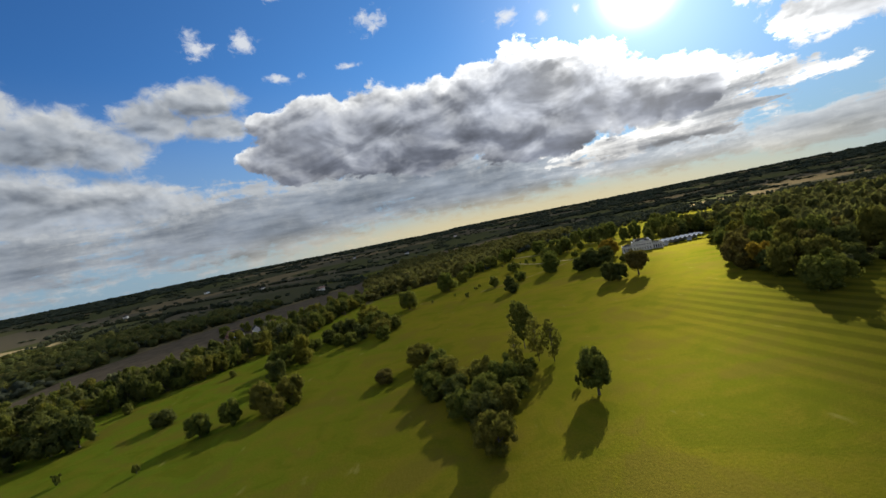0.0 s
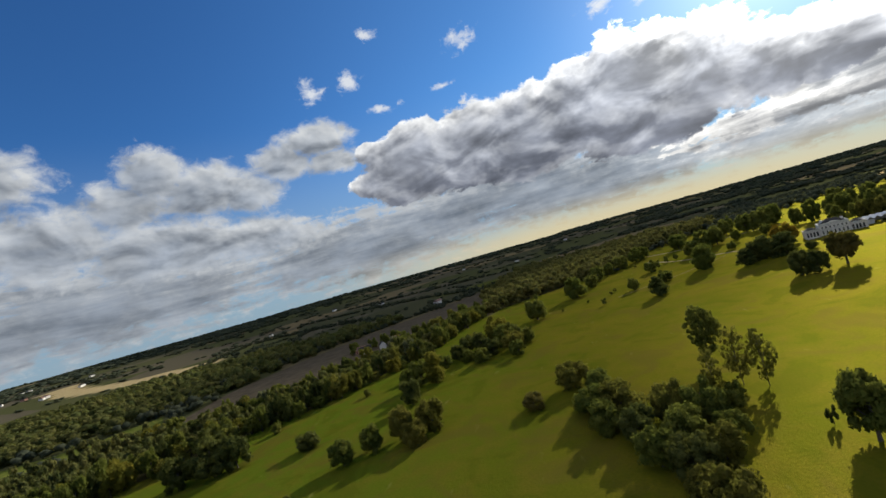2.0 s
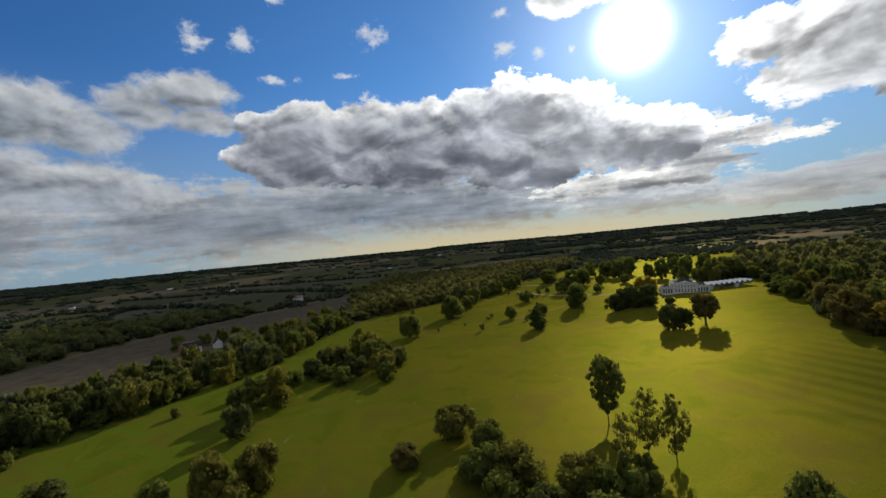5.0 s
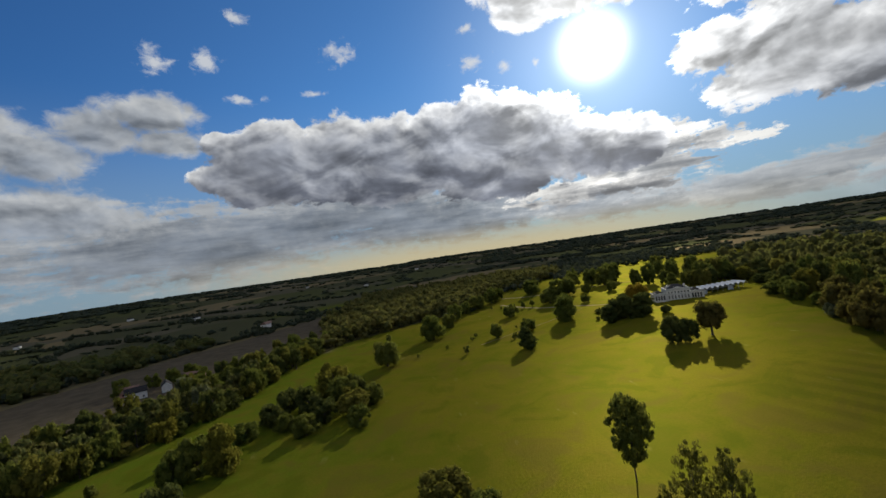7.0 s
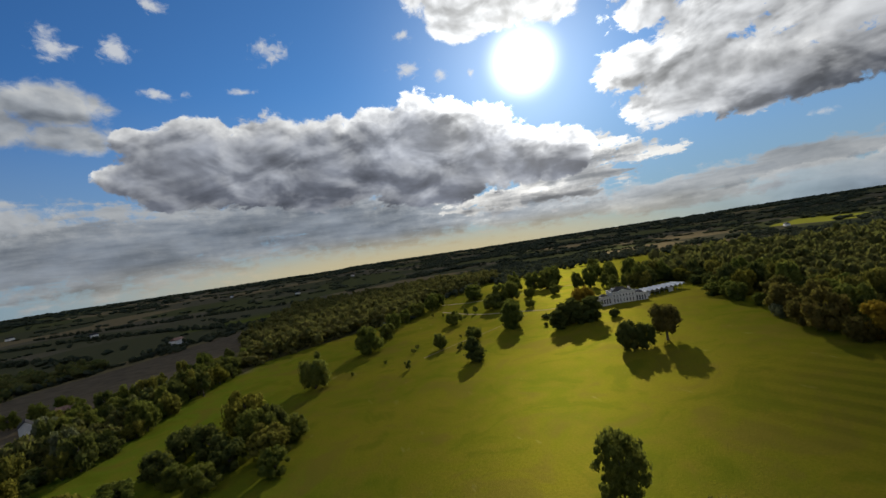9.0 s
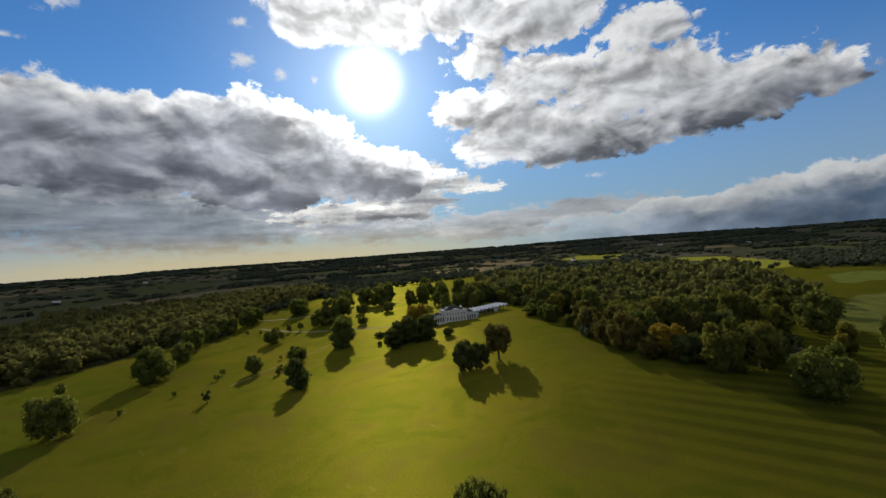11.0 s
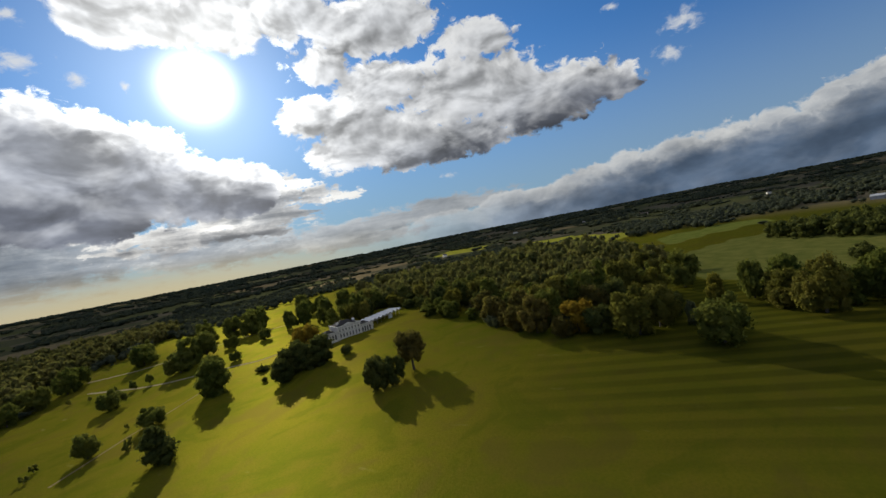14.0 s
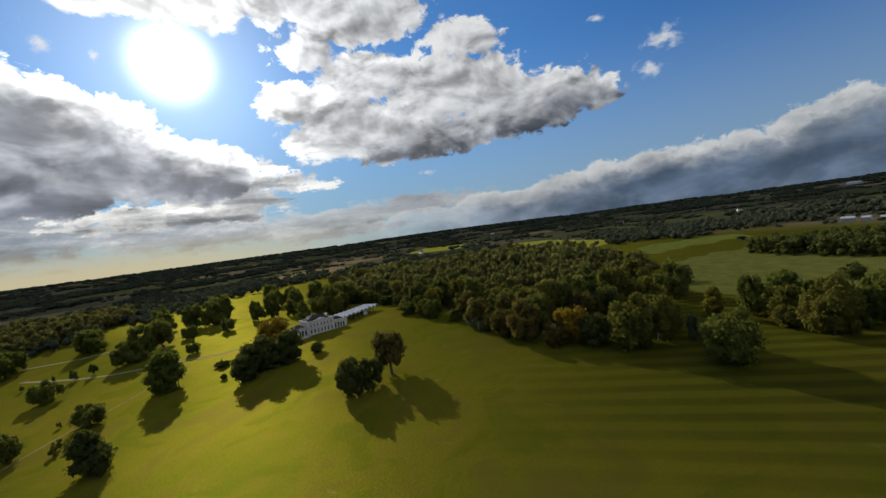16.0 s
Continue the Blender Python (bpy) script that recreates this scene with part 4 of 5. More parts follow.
def woodland(name, places, level, leaf, label):
    """Many crowns joined into one mesh: rows of x, y, height, width."""
    vs, fs, n = [], [], 0
    for x, y, h, w in places:
        v, f = templates[level][wild.integers(5)]
        a = wild.uniform(0, math.tau)
        c, s_ = math.cos(a), math.sin(a)
        vs.append(np.stack([x + w * (v[:, 0] * c - v[:, 1] * s_), y + w * (v[:, 0] * s_ + v[:, 1] * c), height_at(x, y) - 0.06 * h + h * v[:, 2]], -1))
        fs.append(f + n)
        n += len(v)
    v, f = np.concatenate(vs).astype(np.float32), np.concatenate(fs).astype(np.int32)
    mesh = bpy.data.meshes.new(name)
    mesh.vertices.add(len(v))
    mesh.vertices.foreach_set("co", v.ravel())
    mesh.loops.add(f.size)
    mesh.loops.foreach_set("vertex_index", f.ravel())
    mesh.polygons.add(len(f))
    mesh.polygons.foreach_set("loop_start", np.arange(0, f.size, 3, dtype=np.int32))
    mesh.update(calc_edges=True)
    mesh.polygons.foreach_set("use_smooth", [True] * len(f))
    mesh.materials.append(leaf)
    return tagged(new(name, mesh), label, "woodland", kind="stuff")


GLADE = [(178, 239), (197, 242), (222, 237), (214, 227), (187, 226)]
RUSSET, YELLOW_LABEL, GREEN_LABEL = "russet autumn tree at the wood's edge", "bright yellow-green tree at the wood's edge", "tall green tree at the wood's edge"
choice = random.Random(11)
taken = []


def edge_tree(x, y, h, w, leaf, kind="round"):
    taken.append((x, y, w))
    label = {LEAF_AUTUMN: RUSSET, LEAF_ORANGE: RUSSET, LEAF_YELLOW: YELLOW_LABEL, LEAF_SILVER: "grey-leaved tree at the wood's edge", LEAF_DARK: "dark dense tree at the wood's edge"}.get(leaf, GREEN_LABEL)
    plant("edge_tree", kind, x, y, h, w, leaf, label, "wood edge trees")


for x, y, h, w in ((184, 263, 17.8, 16.5), (211, 240, 16, 15), (250, 269, 16, 18), (282, 267, 15.5, 20)):
    edge_tree(x, y, h, w, LEAF_AUTUMN)
for x, y, h, w in ((190, 276, 13, 12), (176, 247, 10, 10), (198, 286, 12, 11)):
    edge_tree(x, y, h, w, LEAF_AUTUMN)
edge_tree(181, 241, 15.3, 14.4, LEAF_ORANGE)
for x, y, h, w in ((177, 214, 21.3, 21), (186, 207, 18, 15), (295, 226, 20, 20), (195, 151, 20.5, 17), (215, 120, 18.5, 15.5)):
    edge_tree(x, y, h, w, LEAF_OLIVE)
for x, y, h, w in ((166, 184, 17.6, 19), (226, 171, 17, 11), (235, 159, 17, 17.5), (234, 127, 15, 14), (234, 286, 17, 20.6), (267, 202, 20.4, 20), (207, 141, 15, 15)):
    edge_tree(x, y, h, w, LEAF_GREEN)
for x, y, h, w in ((155, 127, 10.3, 12), (148, 119, 10.6, 11), (155, 108, 18.4, 14.4), (305, 117, 8.4, 10.7), (158, 117, 12, 11), (150, 102, 15, 13)):
    edge_tree(x, y, h, w, LEAF_DARK)
for x, y, h, w in ((222, 186, 14, 8), (241, 79, 12.3, 9.5)):
    edge_tree(x, y, h, w, LEAF_YELLOW, "tall")
for x, y, h, w in ((186, 194, 10, 6.4), (213, 110, 16, 12)):
    edge_tree(x, y, h, w, LEAF_SILVER)
for x, y, h, w in ((206, 302, 7, 7), (201, 297, 6.5, 6), (211, 306, 6.5, 6), (197, 292, 5.5, 5)):
    plant("silver_shrub", "low", x, y, h, w, LEAF_SILVER, "grey-leaved shrub at the edge of the lawn", "shrubs", "shrub")
plant("young_tree", "young", 159, 143, 2.6, 1.9, LEAF_DARK, "small young tree standing alone on the lawn", "young trees")


def free_spot(x, y):
    p = np.array([x]), np.array([y])
    return inside(*p, GLADE)[0] < 0 and all(math.hypot(x - a, y - b) > 0.48 * w for a, b, w in taken)


# the rest of the right woods: trees near the edge one by one, the depth of them joined
deep = []
for polygon, gap, seed in ((RIGHT_WOOD, 14.0, 3), (RIGHT_ROW, 11.0, 13), (RIGHT_GROUP, 11.0, 14), (MARQUEE_WOOD, 9.0, 15), (BACK_WOOD, 11.0, 16)):
    for x, y, d in spots(polygon, gap, seed, free_spot):
        if d < 24 and choice.random() < (0.1 if polygon in (MARQUEE_WOOD, BACK_WOOD) else 0.36):
            continue
        tall, wide = choice.uniform(9, 23), choice.uniform(12, 20)
        if d < 45 and x < 300 and y < 520:
            leaf = choice.choices((LEAF_GREEN, LEAF_DARK, LEAF_AUTUMN, LEAF_OLIVE, LEAF_YELLOW), (5, 3, 1.1, 3, 0.4))[0]
            edge_tree(x, y, tall * min(1.0, 0.62 + d / 40), min(wide * min(1.0, 0.7 + d / 50), 1.1 * tall), leaf, "round" if choice.random() < 0.85 else "tall")
        else:
            deep.append((x, y, tall, wide))
woodland("mixed_woodland", [q for q in deep if q[0] < 420 and q[1] < 480], 0, LEAF_WOOD, "dense dark green woodland touched with autumn colour")
woodland("back_woodland", [(x, y, h, w * 1.35) for x, y, h, w in deep if x >= 420 or y >= 480][::2], 1, LEAF_WOOD, "dark green wood rising behind the edge trees")

# the belt along the left lawn
deep = []
for x, y, d in spots(BELT, 9.5, 4):
    tall, wide = choice.uniform(5.5, 16.5), choice.uniform(7.5, 14)
    if d < 24 and x > -330:
        leaf = choice.choices((LEAF_GREEN, LEAF_DARK, LEAF_OLIVE, LEAF_YELLOW, LEAF_SILVER), (5, 4.5, 2, 1.1, 0.3))[0]
        plant("hedgerow_tree", "edge", x, y, tall, wide, leaf, "bushy hedgerow tree along the field boundary", "belt trees")
    else:
        deep.append((x, y, tall, wide))
woodland("shelter_belt", deep, 0, LEAF_WOOD, "shelter belt of mixed trees beside the lawn")

# woods and hedges of the open country
WOOD_BEYOND = [(-690, 195), (-578, 218), (-505, 287), (-450, 304), (-414, 354), (-368, 398), (-340, 488), (-288, 598), (-238, 658), (-300, 690), (-420, 650), (-640, 660), (-820, 660), (-1100, 520), (-1000, 330), (-820, 200)]
HEDGE_LINES = [[(-440, 405), (-375, 482), (-262, 645), (-150, 830), (-90, 1000)], [(-500, 520), (-560, 760), (-640, 980)], [(-330, 760), (-520, 900), (-760, 1010), (-1000, 1060)],
               [(-150, 830), (-330, 1010), (-560, 1180), (-900, 1300)], [(-375, 482), (-520, 700), (-700, 800)], [(-700, 640), (-820, 850), (-860, 1000)], [(-60, 1180), (-420, 1340), (-800, 1480)]]
WOOD_BLOCK = [(425, 140), (392, 101), (384, 50), (430, 12), (500, 30), (490, 110), (455, 150)]
woodland("park_woodland", [(x, y, wild.uniform(12, 20), wild.uniform(16, 24)) for x, y, d in spots(FAR_WOOD, 14, 6)], 0, LEAF_WOOD, "dark wood beyond the park lawn")
woodland("valley_woodland", [(x, y, wild.uniform(8, 16), wild.uniform(17, 25)) for x, y, d in spots(WOOD_BEYOND, 18, 7)], 1, LEAF_WOOD, "broad green wood across the valley")
rows = []
for line in HEDGE_LINES:
    for (ax, ay), (bx, by) in zip(line, line[1:]):
        for k in range(int(math.hypot(bx - ax, by - ay) / 6)):
            q = (k + wild.uniform(0, 1)) * 6 / math.hypot(bx - ax, by - ay)
            rows.append((ax + (bx - ax) * q + wild.normal(0, 3), ay + (by - ay) * q + wild.normal(0, 3), wild.uniform(3, 11), wild.uniform(7, 14)))
woodland("field_hedges", rows, 1, LEAF_FAR_HAZED, "overgrown hedges between the dark fields")
# the copse takes the dark leaves to stand for cloud shade on it
woodland("field_copse", [(x, y, wild.uniform(11, 16), wild.uniform(13, 19)) for x, y, d in spots(WOOD_BLOCK, 12, 8)], 0, LEAF_DARK, "dark copse beyond the right field")
clear_polygons = [PLOUGH, TAN, MEADOW, STRAW, RIGHT_FIELD, YELLOW_FIELD, HILL_FIELD, LIME_FIELD, [(880, 790), (1137, 999), (1123, 781), (930, 640)], FAR_PARK, RIGHT_WOOD, RIGHT_ROW, RIGHT_GROUP, BELT, FAR_WOOD, WOOD_BEYOND, WOOD_BLOCK]


def country(near, far, gap, level, tall, wide, cover, seed):
    r = np.random.default_rng(seed)
    g = np.arange(-far, far, gap)
    gx, gy = np.meshgrid(g, g)
    gx, gy = gx.ravel() + r.uniform(-0.45, 0.45, gx.size) * gap, gy.ravel() + r.uniform(-0.45, 0.45, gy.size) * gap
    rad, az = np.hypot(gx - 20, gy - 150), np.degrees(np.arctan2(gx, gy - 100))
    ok = (rad > near) & (rad < far) & (az > -82) & (az < 128) & ~((gx > -260) & (gx < 330) & (gy > -120) & (gy < 480))
    gx, gy = gx[ok], gy[ok]
    for polygon in clear_polygons:
        out = inside(gx, gy, polygon) < 2
        gx, gy = gx[out], gy[out]
    rows = []
    for x, y in zip(gx, gy):
        farmed = x < 0.25 * y - 150 and y > 420 and math.hypot(x, y) < 2300
        patchy = noise.fractal((x / 420, y / 260, 0.3), 0.7, 2.1, 4) - (0.62 if farmed else 0.0)
        hedge = abs(noise.noise((x / 430, y / 270, 4.0))) < (0.016 if farmed else 0.030) or abs(noise.noise((x / 360, y / 400, 9.0))) < 0.014
        if patchy > cover or hedge:
            k = r.uniform(0.7, 1.2)
            rows.append((x, y, tall * k * (1 if patchy > cover else 0.6), wide * r.uniform(0.8, 1.2)))
    return rows


woodland("near_country_woods", country(420, 1150, 15, 1, 10, 19, 0.20, 41), 2, LEAF_FAR_HAZED, "hedges and copses between dark fields")
woodland("middle_country_woods", country(1150, 2500, 26, 2, 12, 38, 0.16, 42), 2, LEAF_FAR_HAZED, "wooded farmland in the middle distance")
woodland("far_country_woods", country(2500, 4700, 52, 3, 13, 84, 0.08, 43), 3, LEAF_FAR_HAZED, "far wooded ridge on the horizon")


# ---- the white house ----
def wall_with_openings(bm, x0, x1, y0, y1, z0, z1, openings):
    """A wall between y0 and y1; openings are rows of x, sill, width, height and go right through. Openings that share an x stack up."""
    columns = {}
    for x, sill, w, h in openings:
        columns.setdefault((x - w / 2, x + w / 2), []).append((sill, sill + h))
    at = x0
    for (a, b), gaps in sorted(columns.items()):
        box(bm, at, a, y0, y1, z0, z1)
        low = z0
        for g0, g1 in sorted(gaps):
            box(bm, a, b, y0, y1, low, g0)
            low = g1
        box(bm, a, b, y0, y1, low, z1)
        at = b
    box(bm, at, x1, y0, y1, z0, z1)


def sash_window(parent, x, y, z, w, h, depth=0.14):
    """Frame with glazing bars and panes behind it, set back in its opening; z is the sill."""
    bm = bmesh.new()
    t = 0.09
    for a, b, c, d in ((-w / 2, -w / 2 + t, 0, h), (w / 2 - t, w / 2, 0, h), (-w / 2, w / 2, 0, t), (-w / 2, w / 2, h - t, h), (-w / 2, w / 2, h / 2 - 0.04, h / 2 + 0.04), (-0.03, 0.03, 0, h)):
        box(bm, x + a, x + b, y, y + 0.08, z + c, z + d)
    window = part("window", bm, STUCCO, parent, "white painted sash window")
    for k in (0, 1):
        bm = bmesh.new()
        box(bm, x - w / 2 + t, x + w / 2 - t, y + 0.03, y + 0.05, z + k * h / 2 + 0.05, z + (k + 1) * h / 2 - 0.05)
        part("pane", bm, GLASS, window)
    bm = bmesh.new()
    box(bm, x - w / 2 - 0.12, x + w / 2 + 0.12, y - 0.42, y - 0.02, z - 0.16, z - 0.004)
    part("sill", bm, STONE, window)
    return window


def hip_roof(bm, x0, x1, y0, y1, z, rise, inset):
    q = [bm.verts.new(c) for c in ((x0, y0, z), (x1, y0, z), (x1, y1, z), (x0, y1, z))]
    m = (y0 + y1) / 2
    r = [bm.verts.new(c) for c in ((x0 + inset, m, z + rise), (x1 - inset, m, z + rise))]
    for f in ((q[0], q[1], r[1], r[0]), (q[1], q[2], r[1]), (q[2], q[3], r[0], r[1]), (q[3], q[0], r[0]), (q[3], q[2], q[1], q[0])):
        bm.faces.new(f)


house = new("country_house")
house.matrix_basis = pose(193.5, 408.5, height_at(193.5, 408.5) - 0.3, 0, 0, -21.0) @ Matrix.Diagonal((0.95, 1.0, 0.88, 1.0))
tagged(house, "white stucco country house with pilasters and slate roofs", "house")
centre_x, wing_x, deep_y = 9.2, 19.4, 17.0
upper = [(x, 6.3, 1.15, 1.7) for x in (-7.5, -5, -2.5, 0, 2.5, 5, 7.5)]
lower = [(x, 1.3, 1.15, 3.0) for x in (-7.5, -5, -2.5, 0, 2.5, 5, 7.5)]
bm = bmesh.new()
wall_with_openings(bm, -centre_x, centre_x, 0, 0.45, -1.5, 10.2, upper + lower)
box(bm, -centre_x, -centre_x + 0.45, 0.45, deep_y, -1.5, 10.2)
box(bm, centre_x - 0.45, centre_x, 0.45, deep_y, -1.5, 10.2)
box(bm, -centre_x + 0.45, centre_x - 0.45, deep_y - 0.45, deep_y, -1.5, 10.2)
part("centre_wall", bm, STUCCO, house)
wing_bays = (11.0, 13.1, 15.2, 17.3, 19.0)
for side, name in ((-1, "wing_wall"), (1, "wing_wall")):
    lo, hi = sorted((side * centre_x, side * wing_x))
    bays = [(side * x, 0.7, 1.42, 4.1) for x in wing_bays[:4]]
    bm = bmesh.new()
    wall_with_openings(bm, lo, hi, 1.2, 1.6, -1.5, 6.6, bays)
    box(bm, *sorted((side * wing_x, side * (wing_x - 0.4))), 1.6, 13, -1.5, 6.6)
    box(bm, lo, hi, 13, 13.4, -1.5, 6.6)
    part(name, bm, STUCCO, house)
    for x, z, w, h in bays:
        sash_window(house, x, 1.42, z, w, h)
    for x in (9.9, 12.05, 14.15, 16.25, 18.3, 19.1):
        bm = bmesh.new()
        box(bm, side * x - 0.28, side * x + 0.28, 0.98, 1.2, 0.0, 5.4)
        box(bm, side * x - 0.38, side * x + 0.38, 0.9, 1.2, 5.4, 5.75)
        box(bm, side * x - 0.36, side * x + 0.36, 0.92, 1.2, -0.5, 0.0)
        part("pilaster", bm, STUCCO, house)
    bm = bmesh.new()
    box(bm, *sorted((side * (centre_x + 0.02), side * (wing_x + 0.3))), 0.75, 1.6, 5.75, 6.15)
    box(bm, *sorted((side * (centre_x + 0.02), side * (wing_x + 0.1))), 1.1, 1.5, 6.6, 7.1)
    part("cornice", bm, STONE, house)
    bm = bmesh.new()
    hip_roof(bm, lo + 0.5, hi - 0.5, 1.7, 12.9, 6.4, 2.4, 3.5)
    part("wing_roof", bm, SLATE, house, "low grey hipped wing roof")
for x, z, w, h in upper + lower:
    sash_window(house, x, 0.25, z, w, h)
for x in (-9.0, -6.25, -3.75, -1.25, 1.25, 3.75, 6.25, 9.0):
    bm = bmesh.new()
    box(bm, x - 0.24, x + 0.24, -0.16, 0.0, 0.0, 8.9)
    box(bm, x - 0.34, x + 0.34, -0.22, 0.0, 8.9, 9.25)
    part("pilaster", bm, STUCCO, house)
bm = bmesh.new()
box(bm, -centre_x - 0.4, centre_x + 0.4, -0.5, 0.45, 9.25, 9.65)
box(bm, -centre_x - 0.1, centre_x + 0.1, -0.1, 0.35, 10.2, 10.7)
box(bm, -centre_x - 0.1, centre_x + 0.1, -0.2, 0.0, 5.3, 5.6)
part("cornice", bm, STONE, house)
bm = bmesh.new()
prism(bm, [(-4.2, 10.7), (4.2, 10.7), (0, 12.2)], -0.12, 0.3)
part("pediment", bm, STUCCO, house)
bm = bmesh.new()
hip_roof(bm, -centre_x + 0.5, centre_x - 0.5, 0.6, deep_y - 0.6, 10.0, 3.6, 6.0)
part("main_roof", bm, SLATE, house, "dark slate hipped roof")
for x, y in ((-6.6, 6), (-1.5, 10), (6.6, 6)):
    bm = bmesh.new()
    box(bm, x - 0.9, x + 0.9, y - 0.45, y + 0.45, 10, 13.0)
    box(bm, x - 1.0, x + 1.0, y - 0.55, y + 0.55, 13.0, 13.3)
    chimney = part("chimney", bm, STUCCO, house)
    for k in (-0.55, 0, 0.55):
        bm = bmesh.new()
        bmesh.ops.create_cone(bm, cap_ends=True, segments=10, radius1=0.17, radius2=0.13, depth=0.8, matrix=Matrix.Translation((x + k, y, 13.7)))
        part("chimney_pot", bm, TILE, chimney)
bm = bmesh.new()
box(bm, -wing_x + 1.0, wing_x - 1.0, -3.0, 1.19, -1.5, 0.05)
part("terrace", bm, STONE, house)

# the marquee beside it, a row of gabled bays
marquee = new("marquee")
marquee.matrix_basis = pose(238.5, 413.0, height_at(238.5, 413), 0, 0, 4.0)
tagged(marquee, "long white marquee with ribbed roof beside the house", "marquee")
for k in range(9):
    x = -22.5 + 5 * k
    bm = bmesh.new()
    prism(bm, [(x, 3.6), (x + 2.5, 5.4), (x + 5, 3.6), (x + 5, 3.48), (x + 2.5, 5.28), (x, 3.48)], -0.4, 13.5)
    part("roof_bay", bm, CANVAS, marquee)
    bm = bmesh.new()
    box(bm, x - 0.06, x + 0.06, -0.05, 0.07, -0.5, 3.5)
    part("post", bm, STUCCO, marquee)
    if k in (0, 5):
        bm = bmesh.new()
        box(bm, x + 0.1, x + 4.9, 0.3, 0.36, -0.5, 3.4)
        part("side_panel", bm, CANVAS, marquee)
bm = bmesh.new()
box(bm, -22.5, 22.5, 13.0, 13.1, -0.5, 3.4)
part("back_panel", bm, CANVAS, marquee)


# ---- farms and far buildings ----
def cottage(name, x, y, turned, long, deep_, eaves, rise, walls, roof, label, windows=3):
    home = new(name)
    home.matrix_basis = pose(x, y, height_at(x, y), 0, 0, turned)
    tagged(home, label, "house" if windows else "barn", "farm buildings")
    front = [(-long / 2 + (k + 0.5) * long / max(windows, 1), 1.0, 1.1, 1.3) for k in range(windows)]
    bm = bmesh.new()
    wall_with_openings(bm, -long / 2, long / 2, 0, 0.3, -1, eaves, front)
    box(bm, -long / 2, long / 2, deep_ - 0.3, deep_, -1, eaves)
    for a in (-long / 2, long / 2 - 0.3):
        box(bm, a, a + 0.3, 0.3, deep_ - 0.3, -1, eaves)
    for a in (-long / 2, long / 2 - 0.3):
        q = [bm.verts.new(c) for c in ((a, 0, eaves), (a, deep_, eaves), (a, deep_ / 2, eaves + rise), (a + 0.3, 0, eaves), (a + 0.3, deep_, eaves), (a + 0.3, deep_ / 2, eaves + rise))]
        for f in ((0, 1, 2), (3, 5, 4), (0, 2, 5, 3), (1, 4, 5, 2)):
            bm.faces.new([q[i] for i in f])
    part("wall", bm, walls, home)
    bm = bmesh.new()
    e = 0.4
    for ya, yb in ((-e, deep_ / 2), (deep_ + e, deep_ / 2)):
        za = eaves - e * rise / (deep_ / 2)
        q = [bm.verts.new(c) for c in ((-long / 2 - e, ya, za), (long / 2 + e, ya, za), (long / 2 + e, yb, eaves + rise), (-long / 2 - e, yb, eaves + rise),
                                       (-long / 2 - e, ya, za + 0.2), (long / 2 + e, ya, za + 0.2), (long / 2 + e, yb, eaves + rise + 0.2), (-long / 2 - e, yb, eaves + rise + 0.2))]
        for f in ((0, 1, 2, 3), (4, 7, 6, 5), (0, 4, 5, 1), (1, 5, 6, 2), (2, 6, 7, 3), (3, 7, 4, 0)):
            bm.faces.new([q[i] for i in f])
    bmesh.ops.recalc_face_normals(bm, faces=bm.faces[:])
    part("roof", bm, roof, home)
    for wx, z, w, h in front:
        bm = bmesh.new()
        box(bm, wx - w / 2, wx + w / 2, 0.12, 0.18, z, z + h)
        part("window", bm, GLASS, home)
    return home


for x, y, turned, long, deep_, eaves, rise, walls, roof in (
        (-222, 420, 30, 13, 7, 5.2, 3.2, STUCCO, SLATE), (-206, 436, 120, 11, 6.5, 4.6, 3.0, STUCCO, SLATE), (-236, 436, 25, 12, 7, 3.6, 3.0, BRICK, TILE), (-198, 456, 20, 14, 7, 3.8, 3.0, BRICK, TILE)):
    cottage("farmhouse", x, y, turned, long, deep_, eaves, rise, walls, roof, "white farmhouse with steep dark roof among trees" if walls is STUCCO else "brick farm building with pitched roof among trees")
for x, y, h, w in ((-197, 438, 9, 10), (-228, 452, 11, 11), (-215, 456, 12, 11), (-190, 448, 11, 12), (-244, 436, 8, 9), (-206, 470, 12, 13), (-180, 430, 10, 12), (-250, 450, 11, 12)):
    plant("garden_tree", "edge", x, y, h, w, LEAF_GREEN, "leafy tree round the farmyard", "farm trees")
cottage("long_barn", -318, 173, 35, 22, 8, 2.6, 1.6, STONE, LEAD, "long low grey barn behind the hedge", 0)

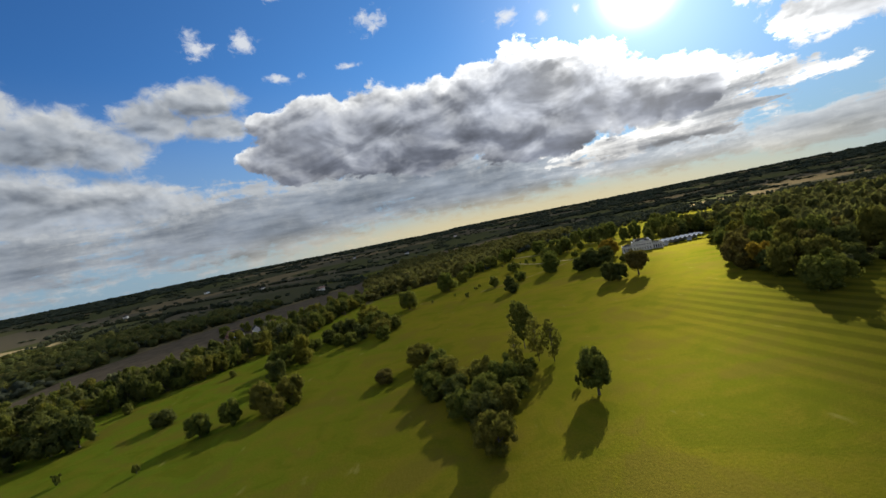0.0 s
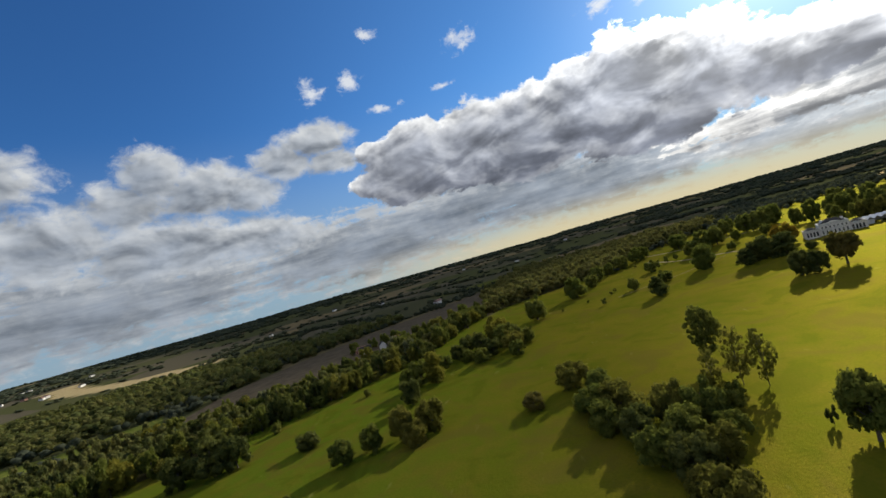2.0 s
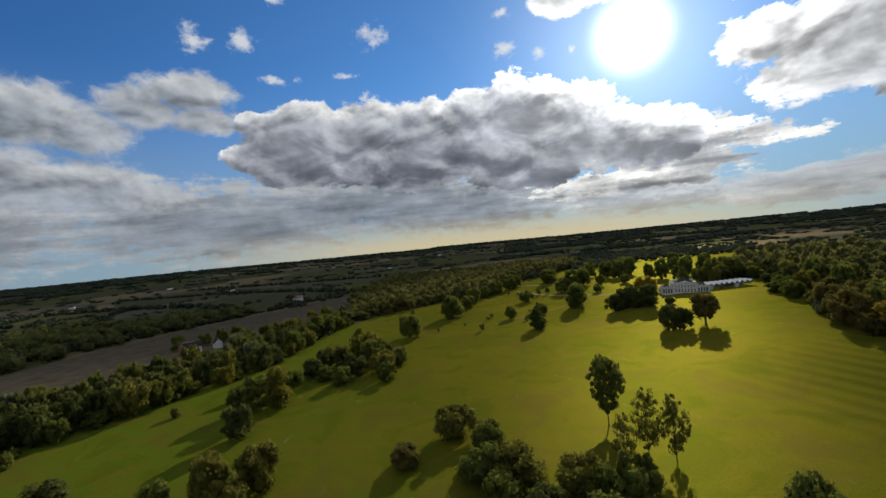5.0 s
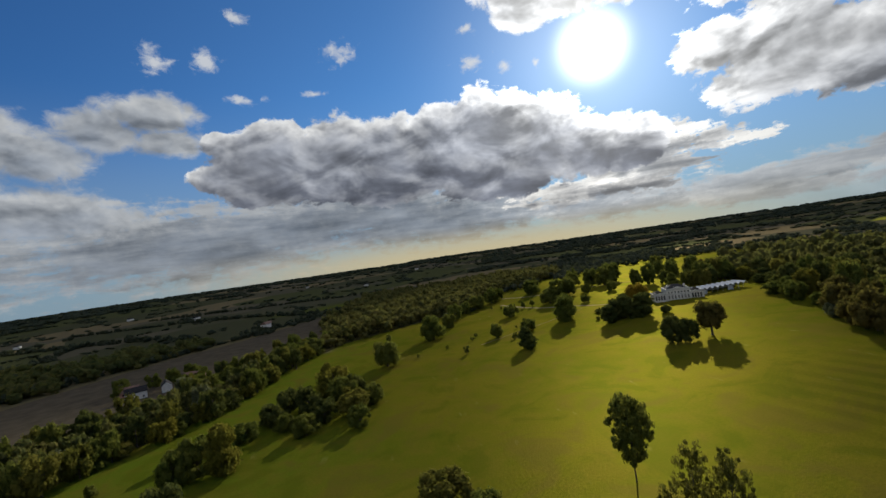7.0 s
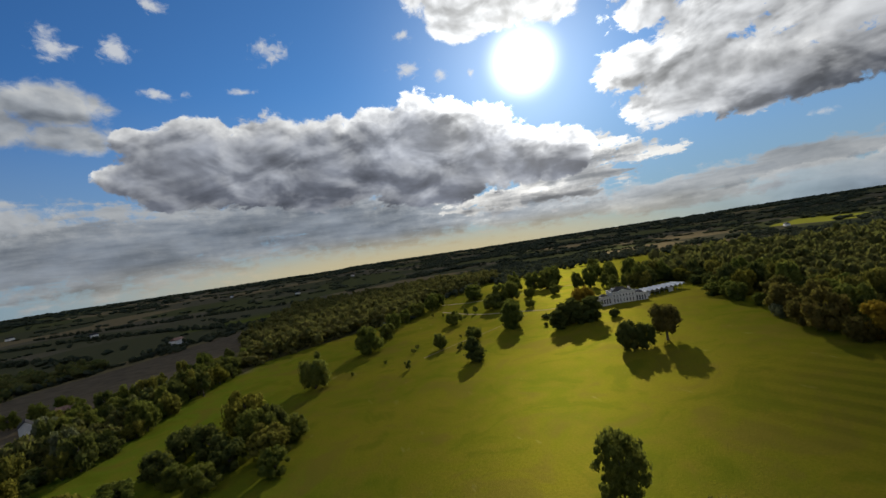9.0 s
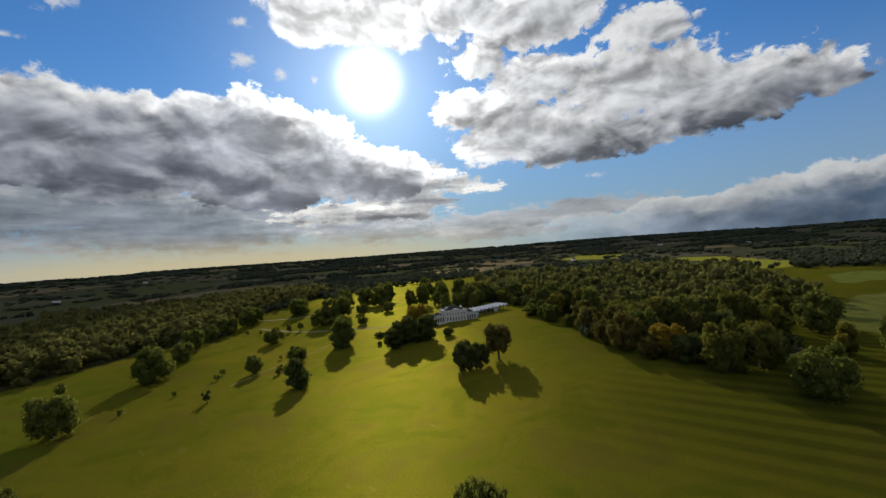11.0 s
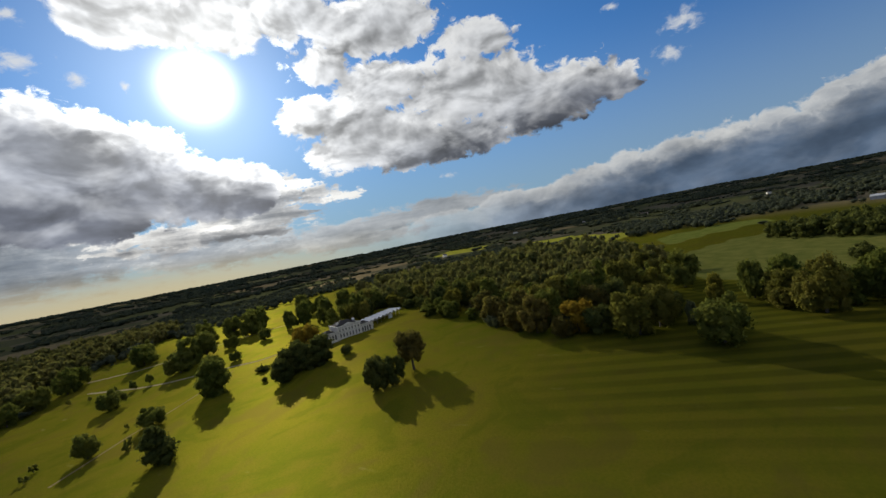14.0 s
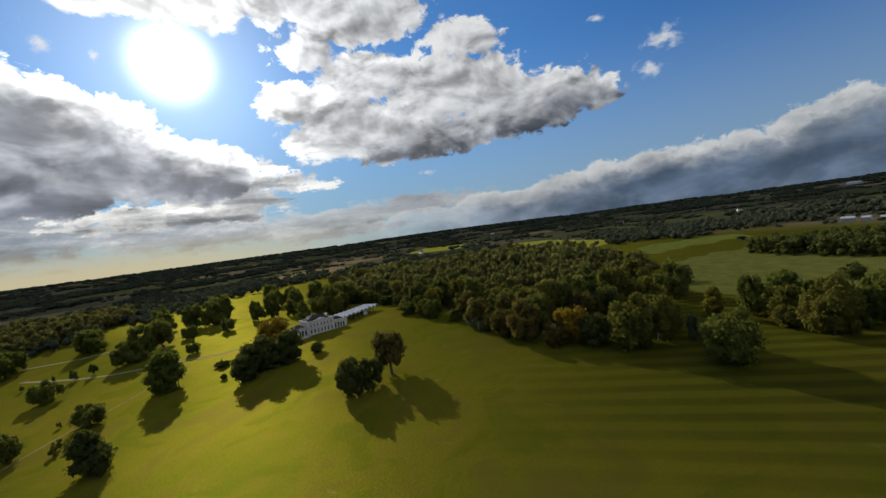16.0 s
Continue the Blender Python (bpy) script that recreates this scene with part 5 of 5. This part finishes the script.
def far_house(x, y, turned, long, deep_, eaves, walls, roof, label, name="village_house"):
    home = new(name)
    home.matrix_basis = pose(x, y, height_at(x, y), 0, 0, turned)
    tagged(home, label, "house", "far buildings")
    bm = bmesh.new()
    wall_with_openings(bm, -long / 2, long / 2, -deep_ / 2, -deep_ / 2 + 0.3, -2, eaves, [(-long / 4, 1.0, 1.4, 1.4), (long / 4, 1.0, 1.4, 1.4)])
    box(bm, -long / 2, long / 2, deep_ / 2 - 0.3, deep_ / 2, -2, eaves)
    for a in (-long / 2, long / 2 - 0.3):
        box(bm, a, a + 0.3, -deep_ / 2 + 0.3, deep_ / 2 - 0.3, -2, eaves)
    part("wall", bm, walls, home)
    bm = bmesh.new()
    rise = deep_ * 0.35
    verts = [bm.verts.new(c) for c in ((-long / 2 - 0.4, -deep_ / 2 - 0.4, eaves), (long / 2 + 0.4, -deep_ / 2 - 0.4, eaves), (long / 2 + 0.4, deep_ / 2 + 0.4, eaves), (-long / 2 - 0.4, deep_ / 2 + 0.4, eaves),
                                       (-long / 2 - 0.4, 0, eaves + rise), (long / 2 + 0.4, 0, eaves + rise))]
    for f in ((0, 1, 5, 4), (2, 3, 4, 5), (0, 4, 3), (1, 2, 5), (3, 2, 1, 0)):
        bm.faces.new([verts[i] for i in f])
    bmesh.ops.recalc_face_normals(bm, faces=bm.faces[:])
    part("roof", bm, roof, home)
    return home


village = random.Random(21)
# the village on the far left ridge and scattered farms
for k in range(26):
    a = radians(village.uniform(-72, -55))
    r = village.uniform(1700, 2700)
    far_house(r * math.sin(a), r * math.cos(a), village.uniform(0, 180), village.uniform(12, 26), village.uniform(8, 13), village.uniform(5, 7.5), village.choice((STUCCO, BRICK, STUCCO)), village.choice((TILE, SLATE)),
              "distant village house among trees on the ridge")
for a, r in ((-38, 1500), (-30, 1900), (-24, 1350), (-12, 2200), (-5, 1700), (2, 2500), (-17, 800), (76, 1600), (88, 1500), (95, 1700), (62, 2200), (50, 1400), (102, 1300), (70, 1900)):
    a = radians(a)
    far_house(r * math.sin(a), r * math.cos(a), village.uniform(0, 180), village.uniform(14, 24), 10, 6, STUCCO, village.choice((TILE, SLATE)), "lone pale farmhouse far across the fields", "far_farmhouse")
# pale glasshouses and sheds beyond the right field
for x, y, turned, long, deep_ in ((723, -24, 60, 12, 7), (742, 8, 60, 14, 7), (735, -8, 60, 9, 6)):
    far_house(x, y, turned, long, deep_, 4.5, SHEET, SHEET, "pale low farm shed beyond the trees", "farm_shed")
for a, r, long in ((104, 2700, 70), (101, 2900, 60), (109, 2800, 90), (113, 2600, 60)):
    a = radians(a)
    far_house(r * math.sin(a), r * math.cos(a), 40, long, 26, 7, SHEET, SHEET, "long pale warehouse near the horizon", "warehouse")
